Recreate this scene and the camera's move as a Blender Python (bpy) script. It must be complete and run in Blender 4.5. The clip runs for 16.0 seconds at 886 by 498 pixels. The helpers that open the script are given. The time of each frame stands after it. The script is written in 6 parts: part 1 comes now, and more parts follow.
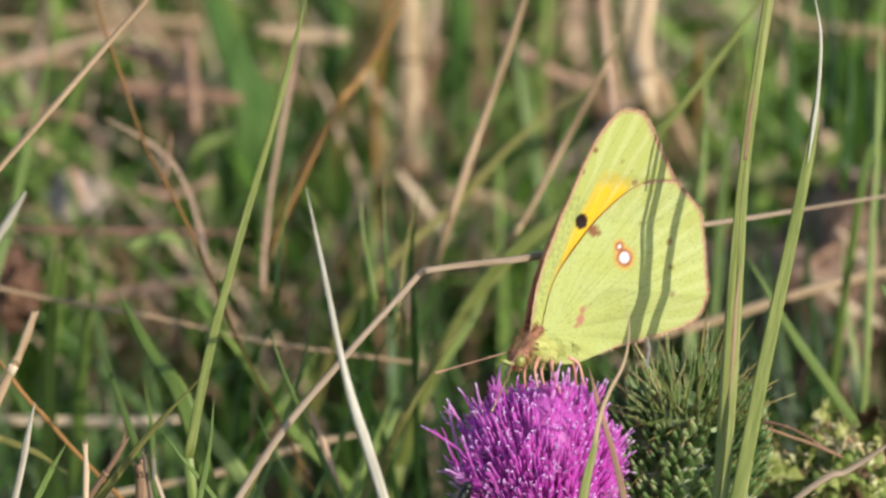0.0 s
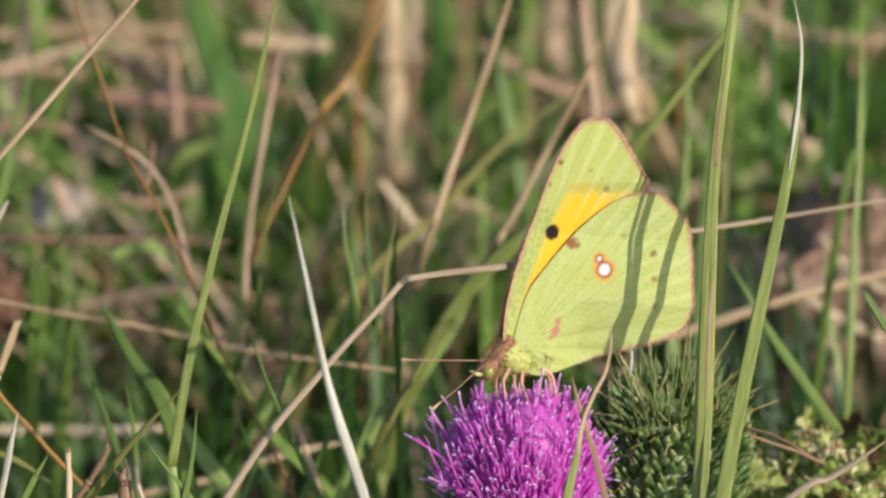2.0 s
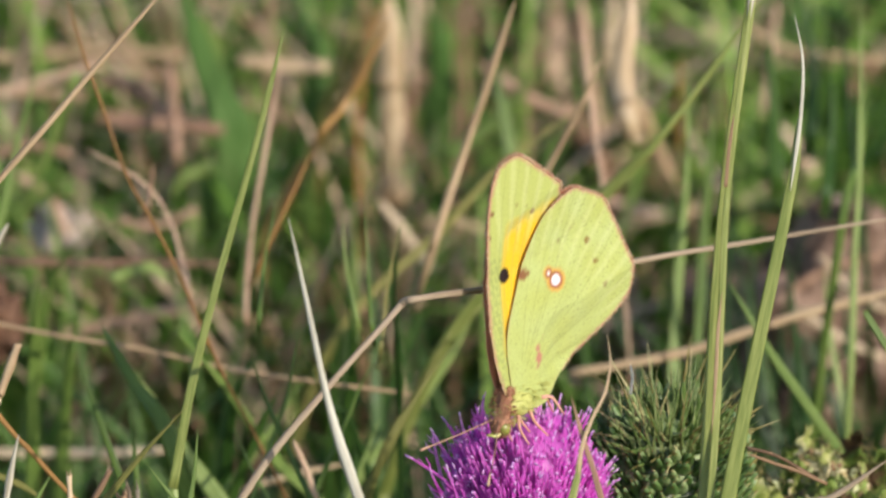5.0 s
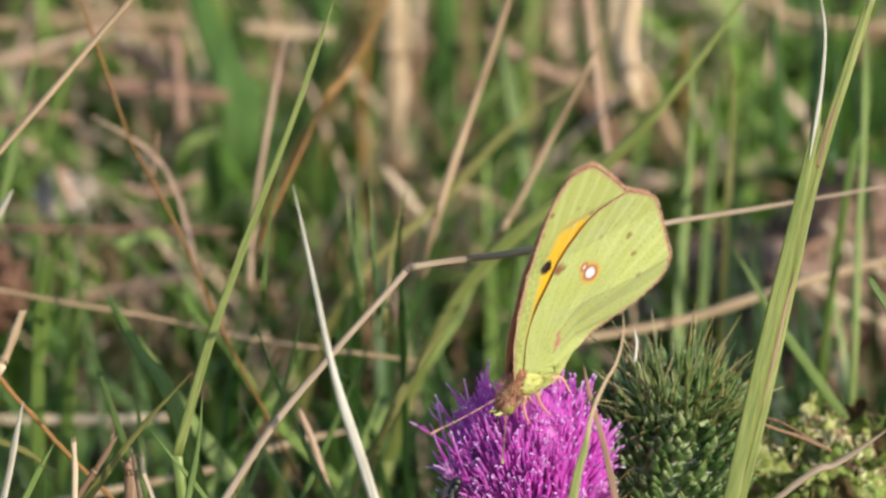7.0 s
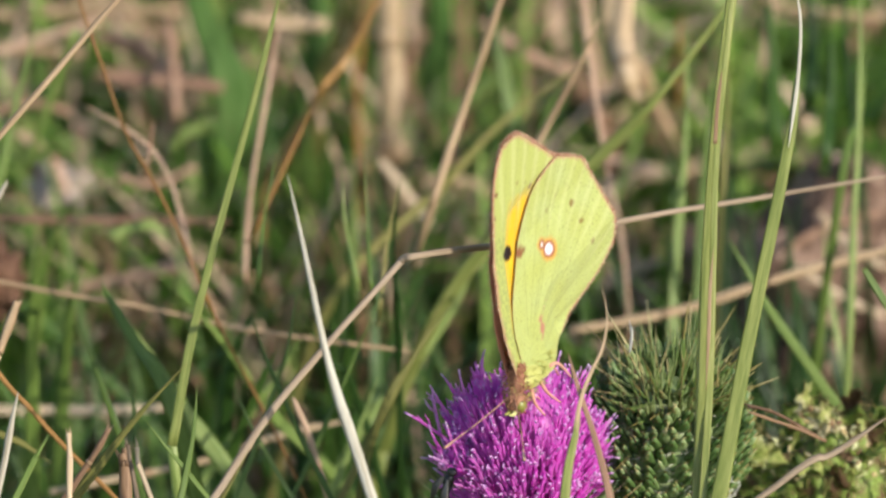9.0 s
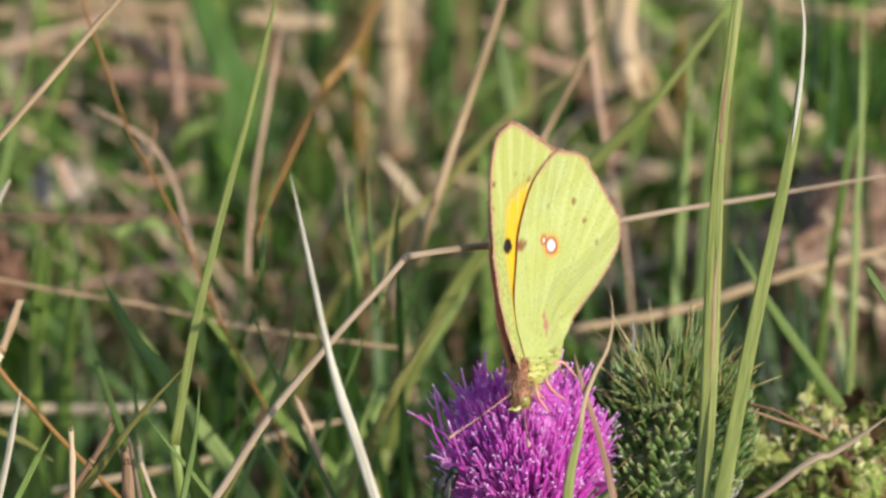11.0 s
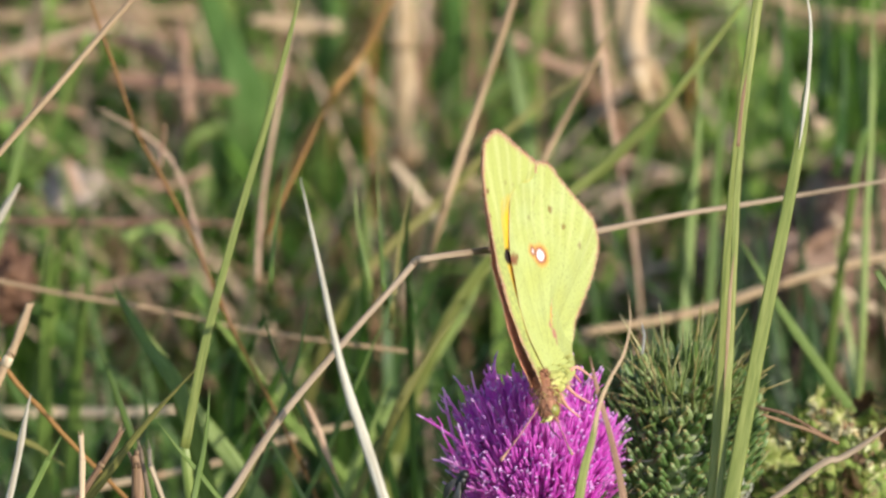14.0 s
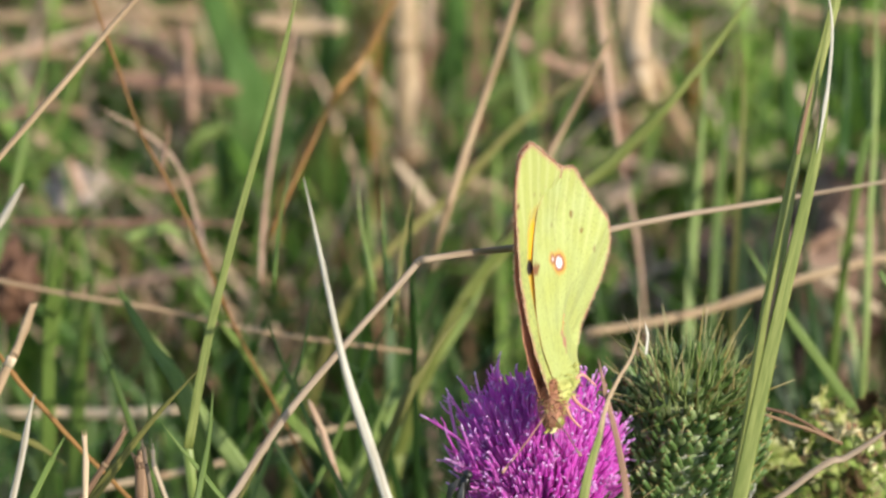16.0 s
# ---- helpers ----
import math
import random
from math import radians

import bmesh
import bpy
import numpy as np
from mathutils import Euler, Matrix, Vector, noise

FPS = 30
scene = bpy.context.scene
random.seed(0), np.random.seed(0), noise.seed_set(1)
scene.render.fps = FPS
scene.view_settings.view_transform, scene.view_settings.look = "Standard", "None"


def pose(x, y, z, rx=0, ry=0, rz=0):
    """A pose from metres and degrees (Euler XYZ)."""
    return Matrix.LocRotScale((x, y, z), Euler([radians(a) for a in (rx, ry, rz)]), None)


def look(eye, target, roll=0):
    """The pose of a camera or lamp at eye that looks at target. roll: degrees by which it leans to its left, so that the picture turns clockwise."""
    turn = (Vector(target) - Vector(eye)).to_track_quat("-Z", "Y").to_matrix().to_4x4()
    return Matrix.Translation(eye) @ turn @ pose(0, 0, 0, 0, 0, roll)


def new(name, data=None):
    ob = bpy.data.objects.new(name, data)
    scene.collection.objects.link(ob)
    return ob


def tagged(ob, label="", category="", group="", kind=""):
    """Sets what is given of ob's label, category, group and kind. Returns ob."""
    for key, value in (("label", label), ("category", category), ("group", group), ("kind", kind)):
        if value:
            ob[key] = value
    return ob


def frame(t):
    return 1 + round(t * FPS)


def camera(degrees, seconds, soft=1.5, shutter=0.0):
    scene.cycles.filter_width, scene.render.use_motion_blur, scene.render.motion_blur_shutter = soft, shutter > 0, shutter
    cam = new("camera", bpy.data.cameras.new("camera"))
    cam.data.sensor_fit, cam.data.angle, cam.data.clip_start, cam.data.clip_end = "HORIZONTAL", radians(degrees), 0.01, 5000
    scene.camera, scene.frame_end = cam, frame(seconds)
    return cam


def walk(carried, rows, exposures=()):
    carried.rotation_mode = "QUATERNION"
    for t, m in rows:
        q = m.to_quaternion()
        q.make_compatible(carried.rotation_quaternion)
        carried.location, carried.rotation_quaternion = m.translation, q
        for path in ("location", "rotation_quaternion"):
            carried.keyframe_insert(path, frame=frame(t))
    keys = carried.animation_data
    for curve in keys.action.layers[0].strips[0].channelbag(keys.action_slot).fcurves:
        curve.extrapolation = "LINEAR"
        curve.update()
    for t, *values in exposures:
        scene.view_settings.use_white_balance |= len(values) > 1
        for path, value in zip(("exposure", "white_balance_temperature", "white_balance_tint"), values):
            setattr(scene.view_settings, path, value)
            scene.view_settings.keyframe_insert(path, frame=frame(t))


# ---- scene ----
# ---- camera and its walk ----
cam = camera(5.61, 16.0, soft=2.5)
cam.data.dof.use_dof = True
cam.data.dof.focus_distance = 0.992
cam.data.dof.aperture_fstop = 32.0
cam.data.dof.aperture_blades = 7
walk(cam, [
    (0, pose(0.0000, -0.8660, 0.6200, 60.0000, -0.0000, 0.0000)),
    (0.5, pose(0.0000, -0.8660, 0.6200, 60.0018, -0.0090, -0.0155)),
    (1, pose(0.0000, -0.8660, 0.6200, 59.9846, 0.0227, -0.0607)),
    (1.5, pose(0.0000, -0.8660, 0.6200, 59.9857, 0.0508, -0.1120)),
    (2, pose(0.0000, -0.8660, 0.6200, 60.0502, 0.0745, -0.1710)),
    (2.5, pose(0.0000, -0.8660, 0.6200, 60.1039, 0.0982, -0.2299)),
    (3, pose(0.0000, -0.8660, 0.6200, 60.1557, 0.1904, -0.2702)),
    (5.5, pose(0.0000, -0.8660, 0.6200, 60.1840, 0.2942, -0.2904)),
    (6, pose(0.0000, -0.8660, 0.6200, 59.9924, 0.2998, -0.2807)),
    (6.5, pose(0.0000, -0.8660, 0.6200, 59.9781, 0.3043, -0.2730)),
    (7, pose(0.0000, -0.8660, 0.6200, 59.9727, 0.3060, -0.2699)),
    (7.5, pose(0.0000, -0.8660, 0.6200, 59.9638, 0.2997, -0.2808)),
    (8, pose(0.0000, -0.8660, 0.6200, 59.9459, 0.2934, -0.2918)),
    (10.5, pose(0.0000, -0.8660, 0.6200, 59.8940, 0.2887, -0.2999)),
    (11, pose(0.0000, -0.8660, 0.6200, 59.9047, 0.2977, -0.2843)),
    (11.5, pose(0.0000, -0.8660, 0.6200, 59.9029, 0.3040, -0.2735)),
    (12, pose(0.0000, -0.8660, 0.6200, 59.9154, 0.3031, -0.2749)),
    (12.5, pose(0.0000, -0.8660, 0.6200, 59.9208, 0.2987, -0.2827)),
    (13, pose(0.0000, -0.8660, 0.6200, 59.9297, 0.3077, -0.2671)),
    (13.5, pose(0.0000, -0.8660, 0.6200, 59.9304, 0.3148, -0.2547)),
    (14, pose(0.0000, -0.8660, 0.6200, 59.9278, 0.3291, -0.2299)),
    (14.5, pose(0.0000, -0.8660, 0.6200, 59.9278, 0.3363, -0.2175)),
    (15, pose(0.0000, -0.8660, 0.6200, 59.9404, 0.3346, -0.2205)),
    (15.5, pose(0.0000, -0.8660, 0.6200, 59.9385, 0.3381, -0.2143)),
    (16, pose(0.0000, -0.8660, 0.6200, 59.9296, 0.3399, -0.2113)),
], exposures=[(0, 0.16), (1.5, 0.16), (3, 0.13), (5.5, 0.18), (7, 0.24), (8, 0.26), (10.5, 0.22), (11.5, 0.22), (12.5, 0.32), (16, 0.34)])

# ---- light ----
world = bpy.data.worlds.new("sky")
scene.world = world
world.use_nodes = True
wn = world.node_tree.nodes
sky = wn.new("ShaderNodeTexSky")
sky.sky_type = "NISHITA"
sky.sun_disc = False
sky.sun_elevation, sky.sun_rotation = radians(33), radians(129)
wn["Background"].inputs["Strength"].default_value = 0.15
world.node_tree.links.new(sky.outputs[0], wn["Background"].inputs["Color"])
sun = new("sun", bpy.data.lights.new("sun", "SUN"))
sun.data.energy, sun.data.angle, sun.data.color = 3.7, radians(0.53), (1.0, 0.925, 0.84)
sun.matrix_world = look((0.651, -0.530, 0.543), (0, 0, 0))


# ---- materials ----
def srgb(r, g, b):
    return tuple((c / 255 / 12.92) if c < 10 else ((c / 255 + 0.055) / 1.055) ** 2.4 for c in (r, g, b))


def material(name, colors, rough=0.6, scale=(300, 2500), bump=0.2, trans=0.0, spec=0.4, stretch=(1, 1, 1),
             random_source="object", vary=0.25, bump_mm=0.1, along=False):
    """Two scales of noise between the given colours, a random shift per piece, fine relief, some light let through."""
    m = bpy.data.materials.new(name)
    m.use_nodes = True
    nt = m.node_tree
    n, lk = nt.nodes, nt.links
    bsdf = n["Principled BSDF"]
    tc, mp = n.new("ShaderNodeTexCoord"), n.new("ShaderNodeMapping")
    mp.inputs["Scale"].default_value = stretch
    lk.new(tc.outputs["UV" if along else "Object"], mp.inputs["Vector"])
    big, fine = n.new("ShaderNodeTexNoise"), n.new("ShaderNodeTexNoise")
    for t, s in ((big, scale[0]), (fine, scale[1])):
        t.inputs["Scale"].default_value = s
        t.inputs["Detail"].default_value = 4
        lk.new(mp.outputs[0], t.inputs["Vector"])
    mixf = n.new("ShaderNodeMath")
    mixf.operation = "MULTIPLY_ADD"
    mixf.inputs[1].default_value, mixf.inputs[2].default_value = 0.45, -0.1
    lk.new(fine.outputs["Fac"], mixf.inputs[0])
    add = n.new("ShaderNodeMath")
    add.operation = "MULTIPLY_ADD"
    add.inputs[1].default_value = 0.75
    lk.new(big.outputs["Fac"], add.inputs[0])
    lk.new(mixf.outputs[0], add.inputs[2])
    if random_source == "object":
        rnd = n.new("ShaderNodeObjectInfo").outputs["Random"]
    else:
        rnd = n.new("ShaderNodeNewGeometry").outputs["Random Per Island"]
    shift = n.new("ShaderNodeMath")
    shift.operation = "MULTIPLY_ADD"
    shift.inputs[1].default_value, shift.inputs[2].default_value = vary * 2, -vary
    lk.new(rnd, shift.inputs[0])
    tot = n.new("ShaderNodeMath")
    lk.new(add.outputs[0], tot.inputs[0])
    lk.new(shift.outputs[0], tot.inputs[1])
    ramp = n.new("ShaderNodeValToRGB")
    el = ramp.color_ramp.elements
    while len(el) < len(colors):
        el.new(0.5)
    for i, c in enumerate(colors):
        el[i].position = 0.2 + 0.6 * i / max(1, len(colors) - 1)
        el[i].color = (*c, 1)
    lk.new(tot.outputs[0], ramp.inputs[0])
    lk.new(ramp.outputs[0], bsdf.inputs["Base Color"])
    bsdf.inputs["Roughness"].default_value = rough
    bsdf.inputs["Specular IOR Level"].default_value = spec
    bp = n.new("ShaderNodeBump")
    bp.inputs["Strength"].default_value = bump
    bp.inputs["Distance"].default_value = bump_mm / 1000
    lk.new(fine.outputs["Fac"], bp.inputs["Height"])
    lk.new(bp.outputs[0], bsdf.inputs["Normal"])
    if trans > 0:
        tr, mx = n.new("ShaderNodeBsdfTranslucent"), n.new("ShaderNodeMixShader")
        lk.new(ramp.outputs[0], tr.inputs["Color"])
        mx.inputs[0].default_value = trans
        lk.new(bsdf.outputs[0], mx.inputs[1])
        lk.new(tr.outputs[0], mx.inputs[2])
        lk.new(mx.outputs[0], n["Material Output"].inputs["Surface"])
    return m


def painted(name, rough=0.7, trans=0.25):
    """Colours stored on the mesh (a wing's pattern), with fine scale grain."""
    m = bpy.data.materials.new(name)
    m.use_nodes = True
    n, lk = m.node_tree.nodes, m.node_tree.links
    bsdf = n["Principled BSDF"]
    at = n.new("ShaderNodeAttribute")
    at.attribute_name = "pattern"
    tc, nz, mr, mul = n.new("ShaderNodeTexCoord"), n.new("ShaderNodeTexNoise"), n.new("ShaderNodeMapRange"), n.new("ShaderNodeMix")
    nz.inputs["Scale"].default_value, nz.inputs["Detail"].default_value = 3500, 5
    lk.new(tc.outputs["Object"], nz.inputs["Vector"])
    mr.inputs["To Min"].default_value, mr.inputs["To Max"].default_value = 0.86, 1.14
    lk.new(nz.outputs["Fac"], mr.inputs["Value"])
    mul.data_type, mul.blend_type = "RGBA", "MULTIPLY"
    mul.inputs["Factor"].default_value = 1.0
    lk.new(at.outputs["Color"], mul.inputs["A"])
    lk.new(mr.outputs[0], mul.inputs["B"])
    lk.new(mul.outputs["Result"], bsdf.inputs["Base Color"])
    bsdf.inputs["Roughness"].default_value = rough
    bsdf.inputs["Specular IOR Level"].default_value = 0.25
    bsdf.inputs["Sheen Weight"].default_value = 0.15
    bp = n.new("ShaderNodeBump")
    bp.inputs["Strength"].default_value, bp.inputs["Distance"].default_value = 0.25, 0.00008
    lk.new(nz.outputs["Fac"], bp.inputs["Height"])
    lk.new(bp.outputs[0], bsdf.inputs["Normal"])
    tr, mx = n.new("ShaderNodeBsdfTranslucent"), n.new("ShaderNodeMixShader")
    lk.new(mul.outputs["Result"], tr.inputs["Color"])
    mx.inputs[0].default_value = trans
    lk.new(bsdf.outputs[0], mx.inputs[1])
    lk.new(tr.outputs[0], mx.inputs[2])
    lk.new(mx.outputs[0], n["Material Output"].inputs["Surface"])
    return m


LONG = (1, 1, 0.12)
FIBRE = (7, 90, 1)  # seven streaks round a strand, a change every centimetre along it
M_WHITE = material("bleached_straw", [srgb(148, 136, 112), srgb(212, 206, 186), srgb(238, 237, 224)], 0.55, (1, 3.5), stretch=FIBRE, along=True, trans=0.1)
M_GREY = material("grey_straw", [srgb(92, 76, 60), srgb(142, 122, 98), srgb(176, 156, 130)], 0.65, (1, 3.5), stretch=FIBRE, along=True, trans=0.1)
M_DRY = material("tan_straw", [srgb(150, 122, 90), srgb(198, 170, 132), srgb(224, 202, 168)], 0.6, (1, 3.5), stretch=FIBRE, along=True, trans=0.12)
M_ORANGE = material("orange_straw", [srgb(132, 92, 46), srgb(180, 132, 72), srgb(208, 168, 110)], 0.6, (1, 3.5), stretch=FIBRE, along=True, trans=0.15)
M_PINK = material("withered_stem", [srgb(124, 92, 72), srgb(180, 142, 114), srgb(214, 182, 154)], 0.65, (1, 3.5), stretch=FIBRE, along=True, trans=0.1)
M_GREEN = material("grass_green", [srgb(80, 104, 42), srgb(120, 144, 68), srgb(162, 178, 104)], 0.42, (1, 3.5), stretch=FIBRE, along=True, trans=0.3)
M_DRYGREEN = material("grass_yellowing", [srgb(105, 105, 50), srgb(150, 145, 78), srgb(186, 172, 110)], 0.5, (1, 3.5), stretch=FIBRE, along=True, trans=0.25)
# darker copy of the grass green: shade between blades put into the colour
M_GRASS_SHADE = material("grass_shade", [srgb(32, 56, 20), srgb(56, 88, 32), srgb(86, 116, 48)], 0.45, (1, 3.5), stretch=FIBRE, along=True, trans=0.3)
M_WIDE = material("grass_broad", [srgb(56, 88, 36), srgb(84, 120, 56), srgb(112, 144, 80)], 0.5, (1, 3.5), stretch=FIBRE, along=True, trans=0.3)
M_SWARD = material("sward_green", [srgb(74, 110, 34), srgb(118, 158, 60), srgb(166, 194, 98)], 0.42, (40, 1200), trans=0.38, random_source="island", vary=0.4)
M_LITTER = material("sward_dry", [srgb(114, 84, 62), srgb(176, 140, 108), srgb(222, 192, 162)], 0.65, (40, 1200), trans=0.12, random_source="island", vary=0.4)
M_SOIL = material("meadow_earth", [srgb(34, 30, 20), srgb(56, 60, 30), srgb(84, 92, 46), srgb(112, 100, 70)], 0.9, (18, 500), bump=0.8, bump_mm=2.0, spec=0.2)
M_BLADE = material("streaked_grass", [srgb(94, 108, 46), srgb(130, 142, 70), srgb(162, 168, 94), srgb(204, 198, 140)], 0.4, (1, 3.5), stretch=FIBRE, along=True, trans=0.25, bump=0.3, vary=0.05)
M_BROWN = material("brown_fibre", [srgb(80, 58, 40), srgb(134, 104, 76), srgb(182, 154, 120)], 0.65, (1, 3.5), stretch=FIBRE, along=True)
M_CLOD = material("dry_earth", [srgb(36, 28, 22), srgb(86, 67, 54), srgb(142, 117, 100), srgb(188, 163, 144), srgb(214, 194, 176)], 0.9, (170, 600), bump=0.9, bump_mm=1.0, spec=0.2)
M_FLORET = material("purple_floret", [srgb(236, 118, 224), srgb(246, 156, 234), srgb(253, 210, 248)], 0.36, (200, 3000), trans=0.6, vary=0.3)
M_FLORET_TIP = material("pale_floret_tip", [srgb(230, 168, 234), srgb(244, 212, 246)], 0.25, (400, 3000), trans=0.2, spec=0.6)
M_BRACT = material("bract_green", [srgb(66, 94, 48), srgb(104, 130, 72), srgb(170, 184, 132)], 0.34, (300, 2600), bump=0.4, trans=0.1, vary=0.2)
M_SPINE = material("bract_spine", [srgb(108, 102, 48), srgb(156, 142, 84), srgb(216, 206, 152)], 0.45, (300, 2600), trans=0.1)
M_BRACT_PALE = material("young_bract", [srgb(72, 96, 40), srgb(112, 136, 68), srgb(182, 190, 130)], 0.5, (300, 2600), trans=0.15)
M_THISTLE_STEM = material("thistle_stem", [srgb(60, 82, 40), srgb(100, 118, 66), srgb(140, 150, 100)], 0.6, (150, 2000), stretch=LONG)
M_LEAF = material("crinkled_leaf", [srgb(140, 156, 70), srgb(192, 200, 114), srgb(226, 224, 170)], 0.55, (120, 1400), bump=0.6, trans=0.3, random_source="island", vary=0.35)
M_LEAF_MASS = material("mottled_leaf", [srgb(112, 86, 60), srgb(130, 154, 68), srgb(170, 186, 96), srgb(208, 210, 134), srgb(236, 224, 192)], 0.6, (420, 2600), bump=0.9, trans=0.15)
M_DOWN = material("cobweb_down", [srgb(190, 190, 170), srgb(232, 230, 216)], 0.6, (400, 3000), trans=0.3)
M_PALE_LEAF = material("pale_leaf", [srgb(116, 98, 84), srgb(172, 152, 136), srgb(208, 194, 178)], 0.7, (260, 1600), bump=0.6)
M_BROWN_LEAF = material("brown_leaf", [srgb(84, 58, 42), srgb(136, 100, 76), srgb(178, 142, 114)], 0.7, (200, 1600), bump=0.6)
M_LEAF_DEAD = material("dead_leaf_edge", [srgb(140, 106, 76), srgb(190, 170, 118), srgb(224, 212, 172)], 0.7, (150, 1400), bump=0.6, random_source="island", vary=0.45)
M_WING = painted("wing_scales")
M_FUR = material("yellow_fur", [srgb(178, 176, 84), srgb(206, 206, 118), srgb(234, 232, 168)], 0.8, (400, 4000), bump=0.6, trans=0.2)
M_COLLAR = material("brown_fur", [srgb(98, 56, 34), srgb(142, 90, 62), srgb(184, 136, 106)], 0.8, (400, 4000), bump=0.6)
M_EYE = material("butterfly_eye", [srgb(110, 112, 46), srgb(150, 150, 70)], 0.35, (500, 4000), bump=0.05, spec=0.6)
M_LEG = material("pink_leg", [srgb(190, 128, 108), srgb(226, 172, 150)], 0.5, (400, 3000))
M_FRINGE = material("wing_fringe", [srgb(200, 138, 112), srgb(222, 176, 146), srgb(232, 216, 168)], 0.6, (400, 3000), random_source="island", vary=0.4, trans=0.3)
M_ANTENNA = material("antenna_brown", [srgb(120, 78, 62), srgb(176, 132, 106), srgb(205, 170, 140)], 0.5, (400, 3000))
M_FLY = material("fly_black", [srgb(18, 18, 18), srgb(46, 44, 42)], 0.35, (400, 3000), spec=0.5)
M_FLY_WING = material("fly_wing", [srgb(120, 116, 108), srgb(170, 166, 156)], 0.2, (400, 3000), trans=0.6, spec=0.6)


# ---- builders ----
def part(name, bm, mat, parent=None, label=""):
    """One mesh object from a bmesh, under a thing or a part."""
    me = bpy.data.meshes.new(name)
    bm.to_mesh(me)
    bm.free()
    for p in me.polygons:
        p.use_smooth = True
    for m in (mat if isinstance(mat, (list, tuple)) else (mat,)):
        me.materials.append(m)
    ob = new(name, me)
    if parent is not None:
        ob.parent = parent
    if label:
        ob["label"] = label
    return ob


def spline(pts, per=8):
    """A smooth line through the points."""
    p = [Vector(q) for q in pts]
    p = [p[0] * 2 - p[1]] + p + [p[-1] * 2 - p[-2]]
    out = []
    for i in range(1, len(p) - 2):
        for k in range(per):
            t = k / per
            a, b, c, d = p[i - 1], p[i], p[i + 1], p[i + 2]
            out.append(0.5 * (2 * b + (c - a) * t + (2 * a - 5 * b + 4 * c - d) * t * t + (3 * b - a - 3 * c + d) * t ** 3))
    out.append(p[-2].copy())
    return out


def add_strand(bm, line, width, thick, ring=6, twist=0.0, keel=0.0, mat_index=0, face=Vector((0, -0.8, 0.6))):
    """A closed strand along a line: width(s) and thick(s) are half sizes in metres, s from 0 to 1; keel folds it along its middle.
    Its UV runs round it and, in metres, along it."""
    n = len(line)
    uv = bm.loops.layers.uv.verify()
    rings, run = [], [random.Random(line[0].x).uniform(0, 9)]
    for i, c in enumerate(line):
        s = i / (n - 1)
        if i:
            run.append(run[-1] + (c - line[i - 1]).length)
        tan = (line[min(i + 1, n - 1)] - line[max(i - 1, 0)]).normalized()
        side = tan.cross(face)
        if side.length < 1e-6:
            side = tan.cross(Vector((1, 0, 0)))
        side.normalize()
        side = Matrix.Rotation(twist * (0.4 + s), 3, tan) @ side
        nor = side.cross(tan).normalized()
        w, h = width(s), thick(s)
        vs = []
        for k in range(ring):
            a = 2 * math.pi * k / ring
            u = math.cos(a)
            vs.append(bm.verts.new(c + side * (w * u) + nor * (h * math.sin(a) + keel * w * abs(u))))
        rings.append(vs)
    for i, (a, b) in enumerate(zip(rings, rings[1:])):
        for k in range(ring):
            f = bm.faces.new((a[k], a[(k + 1) % ring], b[(k + 1) % ring], b[k]))
            f.material_index = mat_index
            for loop, q in zip(f.loops, ((k, run[i]), (k + 1, run[i]), (k + 1, run[i + 1]), (k, run[i + 1]))):
                loop[uv].uv = (q[0] / ring, q[1])
    for end in (list(reversed(rings[0])), rings[-1]):
        bm.faces.new(end).material_index = mat_index


def blob(bm, center, size, turn=(0, 0, 0), seg=18, rows=12, lump=0.0, mat_index=0):
    """An egg-shaped body with uneven surface."""
    m = pose(0, 0, 0, *turn)
    made = bmesh.ops.create_uvsphere(bm, u_segments=seg, v_segments=rows, radius=1.0)["verts"]
    for v in made:
        k = 1 + lump * noise.noise(v.co * 2.3 + Vector(center) * 700)
        v.co = Vector(center) + m @ Vector((v.co.x * size[0] * k, v.co.y * size[1] * k, v.co.z * size[2] * k))
    for f in {f for v in made for f in v.link_faces}:
        f.material_index = mat_index


